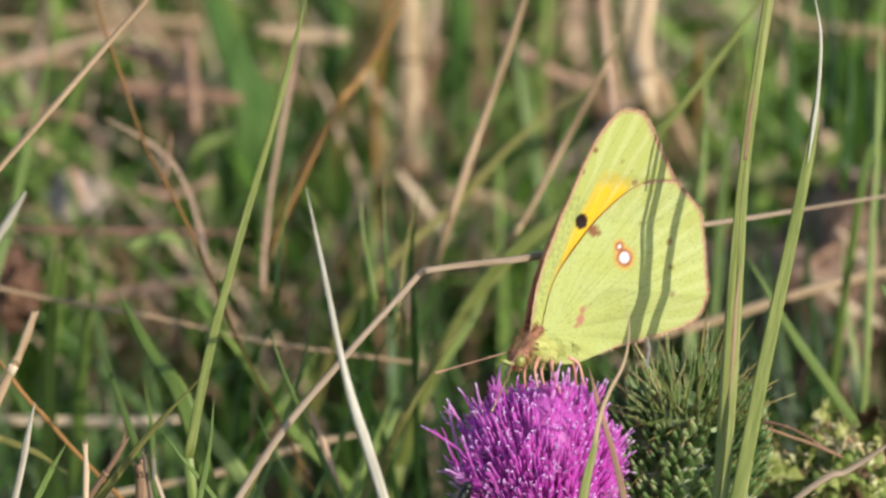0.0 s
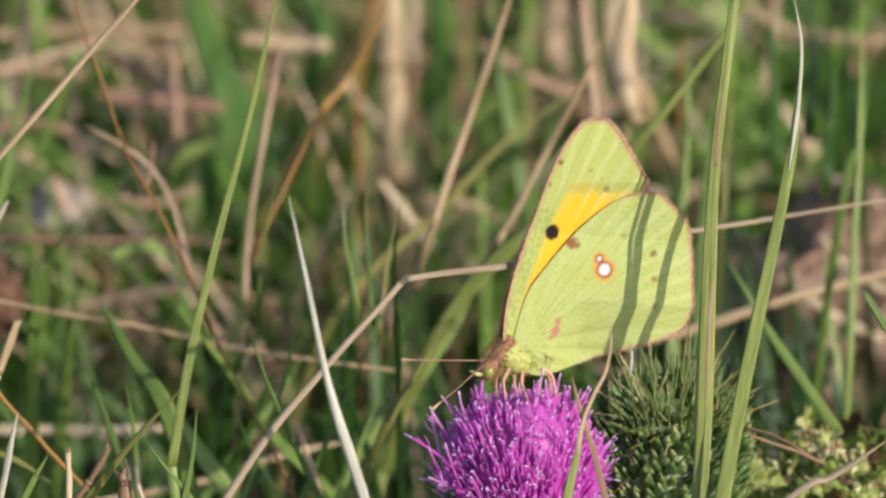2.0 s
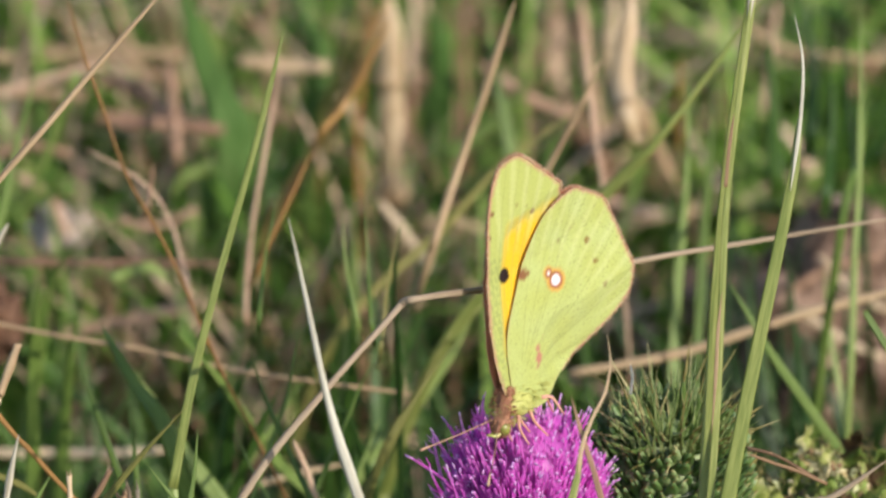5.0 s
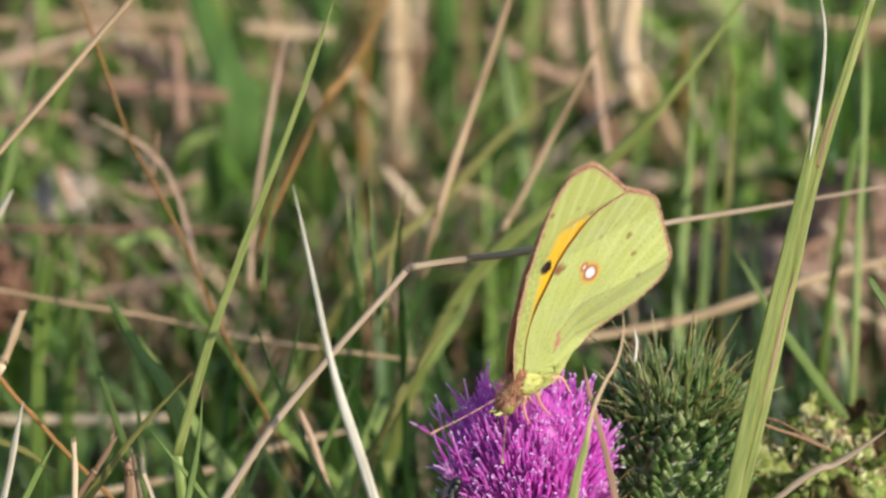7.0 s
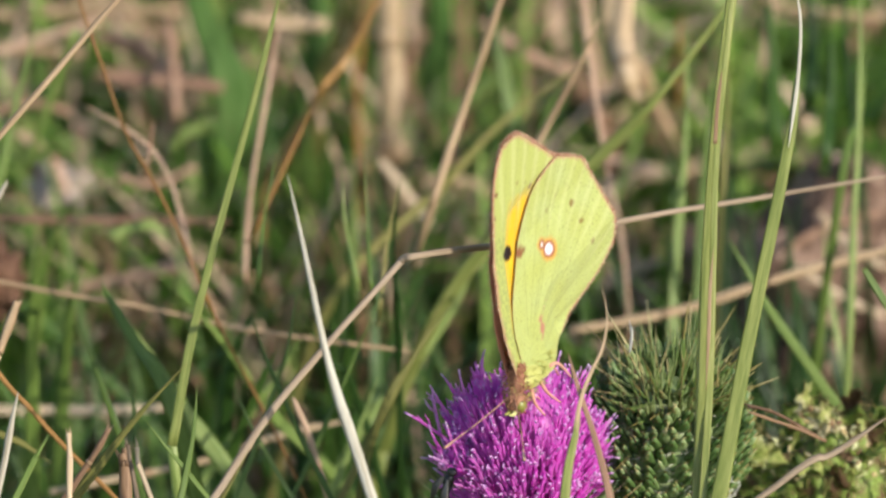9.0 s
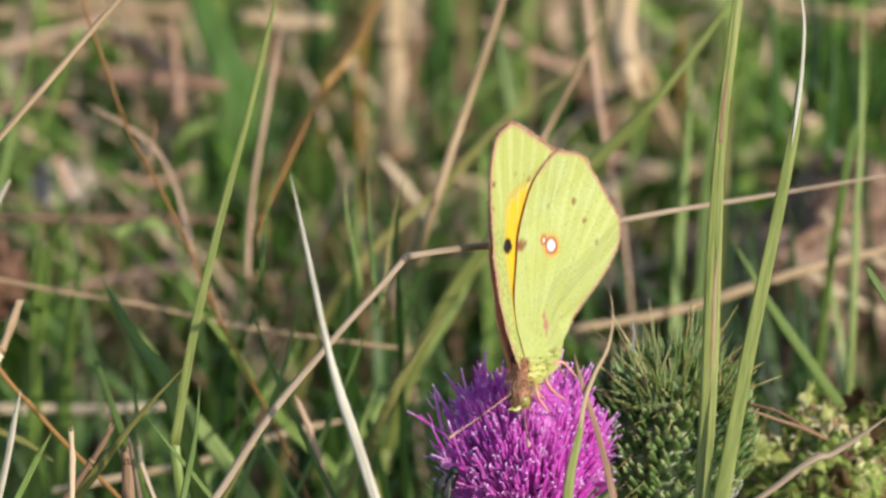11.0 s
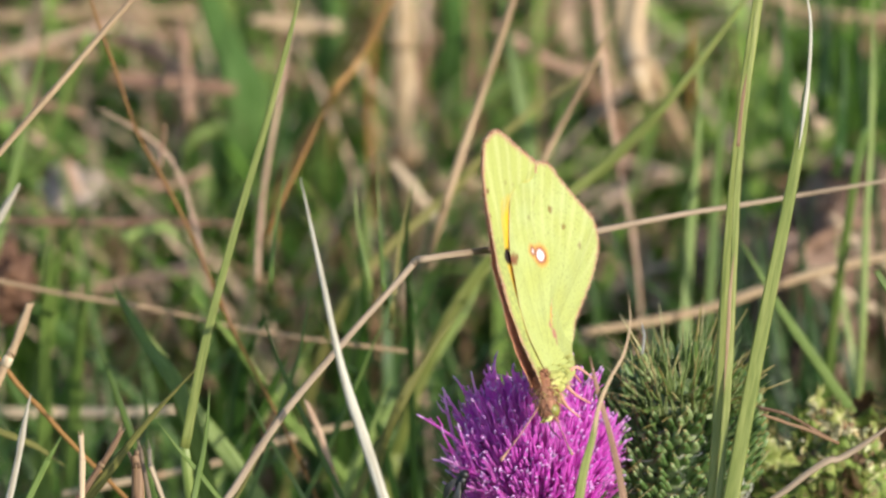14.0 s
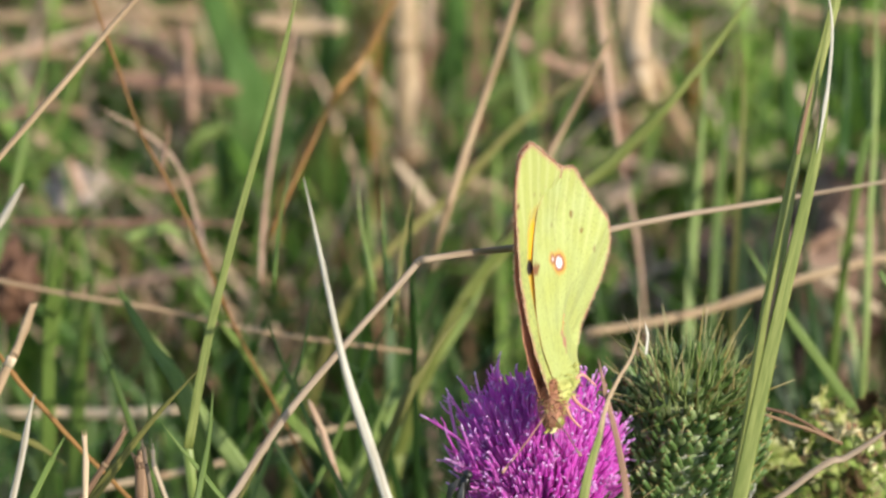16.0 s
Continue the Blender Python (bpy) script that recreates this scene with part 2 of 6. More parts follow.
def stem(name, label, pts, width_mm, mat, taper=0.0, ragged=False):
    """A grass blade with its sheath, or a dry stalk with its joints, tip first; the thing stands at the foot, its last point."""
    rnd = random.Random(name + str(pts[0]))
    foot = Vector(pts[-1])
    line = [q - foot for q in spline(pts, 7)]
    for i, q in enumerate(line):
        q += 0.0005 * min(1, i / 5) * noise.noise_vector(q * 60 + foot * 900)
    w = width_mm / 2000
    green = name == "grass_stalk"
    tip = taper or (0.5 if green else 0.12)

    def width(s):
        if ragged:
            return w * (0.72 + 0.28 * s) * (1 + 0.12 * math.sin(s * 31 + foot.x * 900))
        k = min(1.0, (s / tip + 0.03) ** (0.75 if green or taper else 0.5))
        return w * k * (1 + 0.08 * math.sin(s * 23 + foot.x * 900))

    thing = new(name)
    thing.location = foot
    bm = bmesh.new()
    twist = rnd.uniform(-0.3, 0.3)
    if green:
        add_strand(bm, line, width, lambda s: 0.10 * w + 0.00003, 6, twist, 0.35)
        part("blade", bm, mat, thing)
        low = line[int(len(line) * 0.8):]
        bm = bmesh.new()
        add_strand(bm, low, lambda s: w * 1.06, lambda s: w * 0.4, 7, twist)
        part("sheath", bm, mat, thing)
    else:
        add_strand(bm, line, width, lambda s: width(s) * 0.62, 7, twist)
        part("stalk", bm, mat, thing)
        for k in range(4 if ragged else 0):  # torn fibres at a broken end
            up = (line[0] - line[1]).normalized()
            out = Vector((rnd.uniform(-1, 1), rnd.uniform(-.3, .3), rnd.uniform(-.4, .4))) * w * 0.6
            a, q = line[1] + out * 0.5, rnd.uniform(0.0004, 0.0015)
            bm = bmesh.new()
            add_strand(bm, [a + up * q + out * 1.1, a + up * q * 0.5 + out * 0.6, a - up * 0.001], lambda s: w * (0.06 + 0.34 * s), lambda s: w * (0.05 + 0.15 * s), 5)
            part("torn_fibre", bm, mat, thing)
        for k in ((0.35, 0.72) if not taper else ()):
            i = int(len(line) * (k + rnd.uniform(-0.1, 0.1)))
            bm = bmesh.new()
            add_strand(bm, [line[i - 1].lerp(line[i], 0.5), line[i], line[i].lerp(line[i + 1], 0.5)],
                       lambda s: width(k) * (1.01 + 0.04 * math.sin(3.14 * s)), lambda s: width(k) * (0.63 + 0.03 * math.sin(3.14 * s)), 7, twist)
            part("joint", bm, mat, thing)
    return tagged(thing, label, "grass" if green else "dry grass", "blades and stems round the thistle")


# ---- ground ----
def ground_height(x, y):
    near = math.exp(-(x * x + y * y) / 4)
    return (0.006 * noise.noise(Vector((x * 14, y * 14, 0))) + 0.003 * noise.noise(Vector((x * 60, y * 60, 4)))) * near - 0.004 \
        + 0.5 * (1 - near) * noise.noise(Vector((x * 0.05, y * 0.05, 8))) * min(1, (x * x + y * y) / 400)


def make_ground():
    n = 220
    axis = [0.9 * s + 600 * s ** 9 for s in np.linspace(-1, 1, n)]
    verts = [(x, y, ground_height(x, y)) for y in axis for x in axis]
    faces = [(j * n + i, j * n + i + 1, (j + 1) * n + i + 1, (j + 1) * n + i) for j in range(n - 1) for i in range(n - 1)]
    me = bpy.data.meshes.new("ground")
    me.from_pydata(verts, [], faces)
    for p in me.polygons:
        p.use_smooth = True
    me.materials.append(M_SOIL)
    tagged(new("ground", me), "dark earth under a grassy meadow", "ground", kind="structure")


make_ground()


def sward(name, label, mat, count, seed, zone, height, width_mm, lean, flat=0.0):
    """Many grass blades in one mesh; zone gives x and y ranges on the ground."""
    rnd = random.Random(seed)
    verts, faces = [], []
    for _ in range(count):
        x, y = rnd.uniform(*zone[0]), rnd.uniform(*zone[1])
        h = height(x, y) * rnd.uniform(0.45, 1.0)
        if h < 0.004:
            continue
        a = rnd.uniform(0, 2 * math.pi)
        out = Vector((math.cos(a), math.sin(a), 0))
        bend = h * rnd.uniform(0.1, 1.0) * lean
        z0 = ground_height(x, y) - 0.002 + (rnd.uniform(0, flat) if flat else 0)
        rise = h if not flat else h * rnd.uniform(0.02, 0.35)
        side = Vector((math.cos(a + 1.57 + rnd.uniform(-.8, .8)), math.sin(a + 1.57), rnd.uniform(-.2, .2))).normalized()
        w = rnd.uniform(*width_mm) / 2000
        steps, start = 6, len(verts)
        for i in range(steps + 1):
            s = i / steps
            c = Vector((x, y, z0)) + out * (bend * s ** 1.8) + Vector((0, 0, rise * (s - 0.28 * lean * s * s)))
            k = w * (1 - s ** 2.2) + 0.00005
            mid = c + out * (0.4 * k)
            verts += [c - side * k, mid, c + side * k]
        for i in range(steps):
            b = start + 3 * i
            faces += [(b, b + 1, b + 4, b + 3), (b + 1, b + 2, b + 5, b + 4)]
    me = bpy.data.meshes.new(name)
    me.from_pydata([tuple(v) for v in verts], [], faces)
    for p in me.polygons:
        p.use_smooth = True
    me.materials.append(mat)
    tagged(new(name, me), label, "grass", kind="stuff")


def back_height(x, y):
    return 0.045 + 0.018 * noise.noise(Vector((x * 20, y * 20, 2)))


def low_height(x, y):
    if abs(x) < 0.14 and 0.12 < y < 0.5:
        return 0.0
    return 0.03 + 0.01 * noise.noise(Vector((x * 20, y * 20, 5)))


BACK = ((-0.13, 0.13), (0.165, 0.46))
AROUND = ((-1.3, 1.3), (-1.6, 1.6))
sward("grass", "dense green meadow grass behind the thistle", M_SWARD, 5600, 11, BACK, back_height, (1.2, 3.6), 0.9)
sward("dry_grass", "matted dry tan grass among green blades", M_LITTER, 800, 12, BACK, back_height, (0.8, 2.6), 1.3)
sward("grass_litter", "sparse straw under the grass", M_LITTER, 60, 19, ((-0.13, 0.13), (0.10, 0.21)), lambda x, y: 0.07, (0.8, 2.2), 1.2, 0.015)
sward("grass_litter", "fallen straw lying over the earth", M_LITTER, 1150, 13, ((-0.13, 0.13), (0.205, 0.46)), lambda x, y: 0.07, (0.8, 3.0), 1.2, 0.022)
sward("grass_litter", "broken straw on bare earth", M_LITTER, 260, 18, ((0.02, 0.075), (0.10, 0.2)), lambda x, y: 0.03, (0.6, 2.2), 1.2, 0.03)
# dark-coloured blades here and below stand in for the shade low in the grass
sward("grass", "grass at the foot of the thistle, coloured deep green for shade", M_GRASS_SHADE, 330, 20, ((-0.045, 0.014), (0.075, 0.2)), lambda x, y: 0.046, (0.9, 2.6), 0.9)
sward("grass", "thin grass beside the thistle, coloured dark green for shade", M_GRASS_SHADE, 60, 21, ((-0.065, 0.005), (0.05, 0.12)), lambda x, y: 0.062, (0.6, 1.4), 0.8)
sward("grass", "grass behind the leaf clump, coloured deep green for shade", M_GRASS_SHADE, 320, 22, ((0.034, 0.062), (0.06, 0.12)), lambda x, y: 0.075, (0.8, 2.0), 0.6)
sward("dry_grass", "thin standing straw among the grass", M_LITTER, 220, 23, ((-0.065, 0.015), (0.12, 0.25)), lambda x, y: 0.075, (0.5, 1.3), 0.8)
sward("grass", "thin upright green grass among straw", M_SWARD, 190, 24, ((-0.065, 0.04), (0.12, 0.25)), lambda x, y: 0.078, (0.6, 1.5), 0.7)
sward("grass", "fine green grass close behind the thistle", M_GRASS_SHADE, 300, 17, ((-0.075, 0.075), (0.02, 0.11)), lambda x, y: 0.082, (0.8, 2.0), 0.8)
sward("grass", "short meadow grass round the thistle", M_SWARD, 5200, 14, AROUND, low_height, (1.0, 3.0), 0.9)
sward("grass", "short meadow grass before the thistle", M_SWARD, 4200, 25, ((-0.35, 0.35), (-0.45, 0.05)), lambda x, y: (0.042 + 0.012 * noise.noise(Vector((x * 20, y * 20, 7)))) * min(1, max(0, 5 - 5 * (math.hypot(x, y + 0.2) / 0.25 + 0.35 * noise.noise(Vector((x * 9, y * 9, 3)))))), (1.0, 3.0), 0.9)
sward("grass_litter", "fallen straw in short grass", M_LITTER, 6000, 15, AROUND, low_height, (0.8, 2.6), 1.3, 0.01)

# ---- single blades and stems that stand out ----
stem("dry_stalk", "bleached white dry grass stem", [(-0.0146, -0.0279, 0.1437), (-0.0106, -0.0361, 0.1275), (-0.0060, -0.0430, 0.1135), (0.0053, -0.0599, 0.0794), (0.0134, -0.0597, -0.0020)], 1.35, M_WHITE, 0.5)
stem("dry_stalk", "greyish bent dry grass stem", [(0.0559, 0.0424, 0.1035), (0.0266, 0.0202, 0.1110), (0.0175, 0.0106, 0.1144), (0.0104, -0.0022, 0.1202), (0.0047, -0.0121, 0.1251), (-0.0009, -0.0177, 0.1274), (-0.0025, -0.0178, 0.1271), (-0.0034, -0.0183, 0.1263), (-0.0107, -0.0259, 0.1212), (-0.0221, -0.0376, 0.1108), (-0.0449, -0.0612, 0.0831), (-0.0611, -0.0530, -0.0020)], 0.81, M_GREY)
stem("dry_stalk", "tan dry grass stem in the sward", [(-0.0287, 0.0269, 0.1425), (-0.0414, 0.0197, 0.1300), (-0.0496, 0.0149, 0.1217), (-0.0534, 0.0123, 0.1173), (-0.0780, -0.0041, 0.0880), (-0.0956, -0.0005, -0.0020)], 0.76, M_DRY)
stem("dry_stalk", "thin orange-brown dead grass stalk", [(-0.0416, 0.0601, 0.1240), (-0.0383, 0.0545, 0.1144), (-0.0352, 0.0497, 0.1061), (-0.0318, 0.0466, 0.1007), (-0.0278, 0.0427, 0.0939), (-0.0236, 0.0379, 0.0857), (-0.0113, 0.0242, 0.0620), (-0.0025, 0.0339, -0.0020)], 0.39, M_ORANGE)
stem("dry_stalk", "pinkish-brown withered grass stem", [(-0.0323, 0.0718, 0.0944), (-0.0327, 0.0727, 0.0909), (-0.0333, 0.0732, 0.0868), (-0.0355, 0.1335, 0.0521), (-0.0387, 0.2238, 0.0000)], 0.54, M_PINK)
stem("dry_stalk", "pinkish-brown withered grass stem", [(-0.0411, 0.0860, 0.0889), (-0.0340, 0.0838, 0.0851), (-0.0309, 0.0816, 0.0813), (-0.0294, 0.0793, 0.0774), (-0.0281, 0.0770, 0.0733), (-0.0296, 0.1267, 0.0440), (-0.0318, 0.2012, 0.0000)], 0.48, M_PINK)
stem("grass_stalk", "narrow fresh green grass blade", [(-0.0377, 0.0445, 0.0871), (-0.0336, 0.0437, 0.0807), (-0.0288, 0.0419, 0.0726), (-0.0159, 0.0371, 0.0512), (-0.0068, 0.0474, -0.0020)], 1.98, M_GREEN)
stem("grass_stalk", "narrow fresh green grass blade", [(-0.0294, 0.0490, 0.0849), (-0.0242, 0.0500, 0.0766), (-0.0187, 0.0505, 0.0674), (-0.0065, 0.0515, 0.0472), (0.0022, 0.0472, -0.0020)], 1.33, M_GREEN)
stem("grass_stalk", "yellowing half-dry grass blade", [(-0.0262, -0.0156, 0.1131), (-0.0325, -0.0168, 0.1060), (-0.0382, -0.0183, 0.0983), (-0.0584, -0.0237, 0.0710), (-0.0729, -0.0294, -0.0020)], 1.05, M_DRYGREEN)
stem("dry_stalk", "bleached white dry grass stem", [(-0.0444, -0.0213, 0.1131), (-0.0455, -0.0237, 0.1089), (-0.0470, -0.0271, 0.1030), (-0.0550, -0.0447, 0.0726), (-0.0607, -0.0289, -0.0020)], 0.80, M_WHITE, 0.25)
stem("dry_stalk", "tan dry grass stem in the sward", [(-0.0440, -0.0250, 0.1266), (-0.0456, -0.0273, 0.1226), (-0.0481, -0.0298, 0.1183), (-0.0662, -0.0485, 0.0861), (-0.0792, -0.0477, -0.0020)], 1.34, M_DRY, ragged=True)
stem("dry_stalk", "thin orange-brown dead grass stalk", [(-0.0506, 0.0115, 0.0998), (-0.0462, 0.0086, 0.0949), (-0.0426, 0.0064, 0.0910), (-0.0230, -0.0062, 0.0683), (-0.0089, -0.0061, -0.0020)], 0.57, M_ORANGE)
stem("grass_stalk", "narrow fresh green grass blade", [(-0.0395, 0.0212, 0.0968), (-0.0377, 0.0183, 0.0917), (-0.0353, 0.0149, 0.0858), (-0.0251, 0.0008, 0.0614), (-0.0178, 0.0207, -0.0020)], 0.84, M_GREEN)
stem("grass_stalk", "narrow fresh green grass blade", [(-0.0342, 0.0189, 0.0927), (-0.0335, 0.0167, 0.0889), (-0.0332, 0.0141, 0.0844), (-0.0317, -0.0007, 0.0589), (-0.0307, 0.0056, -0.0020)], 0.64, M_GREEN)
stem("dry_stalk", "tan dry grass stem in the sward", [(-0.0016, 0.0495, 0.0757), (-0.0149, 0.0515, 0.0767), (-0.0323, 0.0541, 0.0787), (-0.0494, 0.0569, 0.0811), (-0.0551, 0.0586, 0.0816)], 0.60, M_DRY)
stem("dry_stalk", "pinkish-brown withered grass stem", [(-0.0243, 0.1135, 0.0567), (-0.0412, 0.1137, 0.0570), (-0.0554, 0.1140, 0.0574), (-0.0596, 0.1140, 0.0575)], 0.99, M_PINK)
stem("dry_stalk", "bleached white dry grass stem", [(-0.0475, 0.0293, 0.1107), (-0.0505, 0.0270, 0.1068), (-0.0530, 0.0250, 0.1034), (-0.0727, 0.0098, 0.0771), (-0.0867, 0.0256, -0.0020)], 0.97, M_WHITE)
stem("dry_stalk", "tan dry grass stem in the sward", [(-0.0318, 0.0934, 0.0418), (-0.0444, 0.0932, 0.0414), (-0.0591, 0.0934, 0.0418)], 1.26, M_DRY)
stem("dry_stalk", "tan dry grass stem in the sward", [(-0.0046, 0.1841, 0.0568), (-0.0045, 0.1841, 0.0415), (-0.0042, 0.1841, 0.0260), (-0.0022, 0.1881, -0.0020)], 3.62, M_DRY)
stem("dry_stalk", "tan dry grass stem in the sward", [(0.0108, 0.0770, 0.1134), (0.0051, 0.0730, 0.0965), (-0.0008, 0.0681, 0.0780), (-0.0009, 0.1211, 0.0468), (-0.0009, 0.2004, 0.0000)], 1.01, M_DRY)
stem("dry_stalk", "tan dry grass stem in the sward", [(0.0209, 0.0734, 0.1072), (0.0148, 0.0714, 0.0936), (0.0068, 0.0688, 0.0792), (0.0072, 0.1227, 0.0475), (0.0078, 0.2035, 0.0000)], 0.74, M_DRY)
stem("grass_stalk", "yellowing half-dry grass blade", [(0.0204, 0.1148, 0.0789), (0.0102, 0.1110, 0.0722), (0.0032, 0.1075, 0.0661), (-0.0131, 0.0993, 0.0496), (-0.0248, 0.1057, -0.0020)], 1.12, M_DRYGREEN)
stem("grass_stalk", "narrow fresh green grass blade", [(0.0408, 0.0689, 0.1193), (0.0284, 0.0650, 0.1025), (0.0201, 0.0650, 0.0926), (-0.0005, 0.0651, 0.0676), (-0.0153, 0.0757, -0.0020)], 1.60, M_BLADE)
stem("dry_stalk", "thin orange-brown dead grass stalk", [(-0.0047, 0.1689, 0.0649), (-0.0106, 0.1689, 0.0490), (-0.0166, 0.1689, 0.0384), (-0.0216, 0.1689, 0.0260), (-0.0196, 0.1729, -0.0020)], 1.01, M_ORANGE)
stem("dry_stalk", "thin orange-brown dead grass stalk", [(-0.0070, 0.1810, 0.0567), (-0.0084, 0.1810, 0.0432), (-0.0091, 0.1810, 0.0260), (-0.0071, 0.1850, -0.0020)], 0.79, M_ORANGE)
stem("dry_stalk", "pinkish-brown withered grass stem", [(-0.0172, 0.0909, 0.0975), (-0.0191, 0.0883, 0.0880), (-0.0208, 0.0861, 0.0791), (-0.0217, 0.0845, 0.0713), (-0.0220, 0.0835, 0.0647), (-0.0230, 0.1269, 0.0388), (-0.0245, 0.1921, 0.0000)], 0.62, M_PINK)
stem("grass_stalk", "yellowing half-dry grass blade", [(-0.0084, 0.1902, 0.0535), (-0.0108, 0.1902, 0.0433), (-0.0130, 0.1902, 0.0355), (-0.0139, 0.1902, 0.0260), (-0.0119, 0.1942, -0.0020)], 2.37, M_DRYGREEN)
stem("grass_stalk", "broad soft green grass leaf", [(-0.0327, 0.1871, 0.0577), (-0.0292, 0.1871, 0.0449), (-0.0261, 0.1871, 0.0346), (-0.0260, 0.1871, 0.0260), (-0.0240, 0.1911, -0.0020)], 6.31, M_WIDE)
stem("grass_stalk", "broad soft green grass leaf", [(0.0012, 0.1918, 0.0527), (0.0023, 0.1918, 0.0407), (0.0016, 0.1918, 0.0260), (0.0036, 0.1958, -0.0020)], 4.75, M_WIDE)
stem("grass_stalk", "broad soft green grass leaf", [(-0.0168, 0.1949, 0.0510), (-0.0139, 0.1949, 0.0407), (-0.0147, 0.1949, 0.0260), (-0.0127, 0.1989, -0.0020)], 3.97, M_WIDE)
stem("dry_stalk", "tan dry grass stem in the sward", [(-0.0249, 0.1878, 0.0453), (-0.0191, 0.1875, 0.0447), (-0.0129, 0.1873, 0.0444)], 1.95, M_DRY)
stem("dry_stalk", "tan dry grass stem in the sward", [(-0.0628, 0.2056, 0.0361), (-0.0483, 0.2059, 0.0366), (-0.0331, 0.2057, 0.0362)], 1.53, M_DRY)
stem("dry_stalk", "pinkish-brown withered grass stem", [(-0.0331, 0.1703, 0.0550), (-0.0327, 0.1666, 0.0486), (-0.0326, 0.1635, 0.0432), (-0.0336, 0.1934, 0.0259), (-0.0350, 0.2382, 0.0000)], 1.25, M_PINK)
stem("dry_stalk", "tan dry grass stem in the sward", [(0.0261, 0.1391, 0.0809), (0.0249, 0.1337, 0.0717), (0.0261, 0.1304, 0.0658), (0.0273, 0.1768, 0.0395), (0.0291, 0.2464, 0.0000)], 2.85, M_DRY)
stem("dry_stalk", "tan dry grass stem in the sward", [(0.0257, 0.2122, 0.0417), (0.0249, 0.2122, 0.0330), (0.0260, 0.2122, 0.0260), (0.0280, 0.2162, -0.0020)], 2.41, M_DRY)
stem("grass_stalk", "narrow fresh green grass blade", [(0.0084, 0.1567, 0.0715), (0.0088, 0.1524, 0.0639), (0.0106, 0.1473, 0.0551), (0.0140, 0.1378, 0.0387), (0.0164, 0.1357, -0.0020)], 1.88, M_GREEN)
stem("grass_stalk", "narrow fresh green grass blade", [(0.0167, 0.1225, 0.0722), (0.0138, 0.1176, 0.0636), (0.0124, 0.1133, 0.0563), (0.0092, 0.1036, 0.0395), (0.0069, 0.1141, -0.0020)], 1.13, M_GREEN)
stem("dry_stalk", "tan dry grass stem in the sward", [(0.0272, 0.1765, 0.0457), (0.0299, 0.1782, 0.0387), (0.0331, 0.1792, 0.0305), (0.0368, 0.1804, 0.0205), (0.0395, 0.1970, -0.0020)], 1.94, M_DRY)
stem("dry_stalk", "pinkish-brown withered grass stem", [(0.0207, 0.1933, 0.0518), (0.0220, 0.1933, 0.0398), (0.0240, 0.1933, 0.0260), (0.0260, 0.1973, -0.0020)], 1.74, M_PINK)
stem("grass_stalk", "narrow fresh green grass blade", [(0.0524, 0.0862, 0.1093), (0.0521, 0.0801, 0.0988), (0.0516, 0.0740, 0.0882), (0.0502, 0.0586, 0.0615), (0.0492, 0.0662, -0.0020)], 0.74, M_GREEN)
stem("grass_stalk", "narrow fresh green grass blade", [(0.0318, 0.0997, 0.0927), (0.0314, 0.0914, 0.0784), (0.0301, 0.0825, 0.0629), (0.0286, 0.0715, 0.0439), (0.0275, 0.0848, -0.0020)], 1.51, M_GREEN)
stem("grass_stalk", "narrow fresh green grass blade", [(0.0356, 0.1166, 0.0819), (0.0354, 0.1106, 0.0716), (0.0344, 0.1047, 0.0613), (0.0325, 0.0940, 0.0428), (0.0311, 0.1054, -0.0020)], 1.26, M_GREEN)
stem("dry_stalk", "tan dry grass stem in the sward", [(0.0583, 0.0772, 0.0738), (0.0420, 0.0751, 0.0700), (0.0311, 0.0734, 0.0671), (0.0174, 0.0722, 0.0650)], 1.23, M_DRY)
stem("grass_stalk", "narrow fresh green grass blade", [(0.0356, 0.0516, 0.0894), (0.0401, 0.0477, 0.0826), (0.0466, 0.0427, 0.0739), (0.0607, 0.0318, 0.0551), (0.0707, 0.0275, -0.0020)], 1.39, M_GREEN)
stem("grass_stalk", "narrow fresh green grass blade", [(0.0485, 0.0870, 0.0708), (0.0492, 0.0832, 0.0641), (0.0507, 0.0791, 0.0570), (0.0543, 0.0693, 0.0400), (0.0569, 0.0830, -0.0020)], 0.89, M_GREEN)
stem("dry_stalk", "pale dry stick lying in the grass", [(-0.0097, 0.0582, 0.0609), (-0.0192, 0.0572, 0.0590), (-0.0259, 0.0561, 0.0571), (-0.0394, 0.0547, 0.0548), (-0.0448, 0.0541, 0.0538)], 0.85, M_DRY)
stem("dry_stalk", "pinkish-brown withered grass stem", [(-0.0153, 0.0211, 0.0866), (-0.0136, 0.0208, 0.0811), (-0.0116, 0.0200, 0.0747), (-0.0041, 0.0170, 0.0499), (0.0012, 0.0263, -0.0020)], 0.84, M_PINK)
stem("dry_stalk", "tan dry grass stem in the sward", [(-0.0392, -0.0193, 0.1065), (-0.0391, -0.0208, 0.1039), (-0.0392, -0.0226, 0.1009), (-0.0405, -0.0402, 0.0704), (-0.0414, -0.0384, -0.0020)], 0.80, M_DRY, ragged=True)
stem("dry_stalk", "frayed brown withered grass fibre", [(-0.0348, -0.0174, 0.1059), (-0.0368, -0.0190, 0.1031), (-0.0393, -0.0208, 0.0999), (-0.0587, -0.0354, 0.0747), (-0.0726, -0.0406, -0.0020)], 0.93, M_BROWN, ragged=True)
stem("dry_stalk", "frayed brown withered grass fibre", [(-0.0335, -0.0162, 0.1020), (-0.0331, -0.0170, 0.1005), (-0.0330, -0.0183, 0.0983), (-0.0312, -0.0355, 0.0686), (-0.0300, -0.0190, -0.0020)], 1.62, M_BROWN, ragged=True)
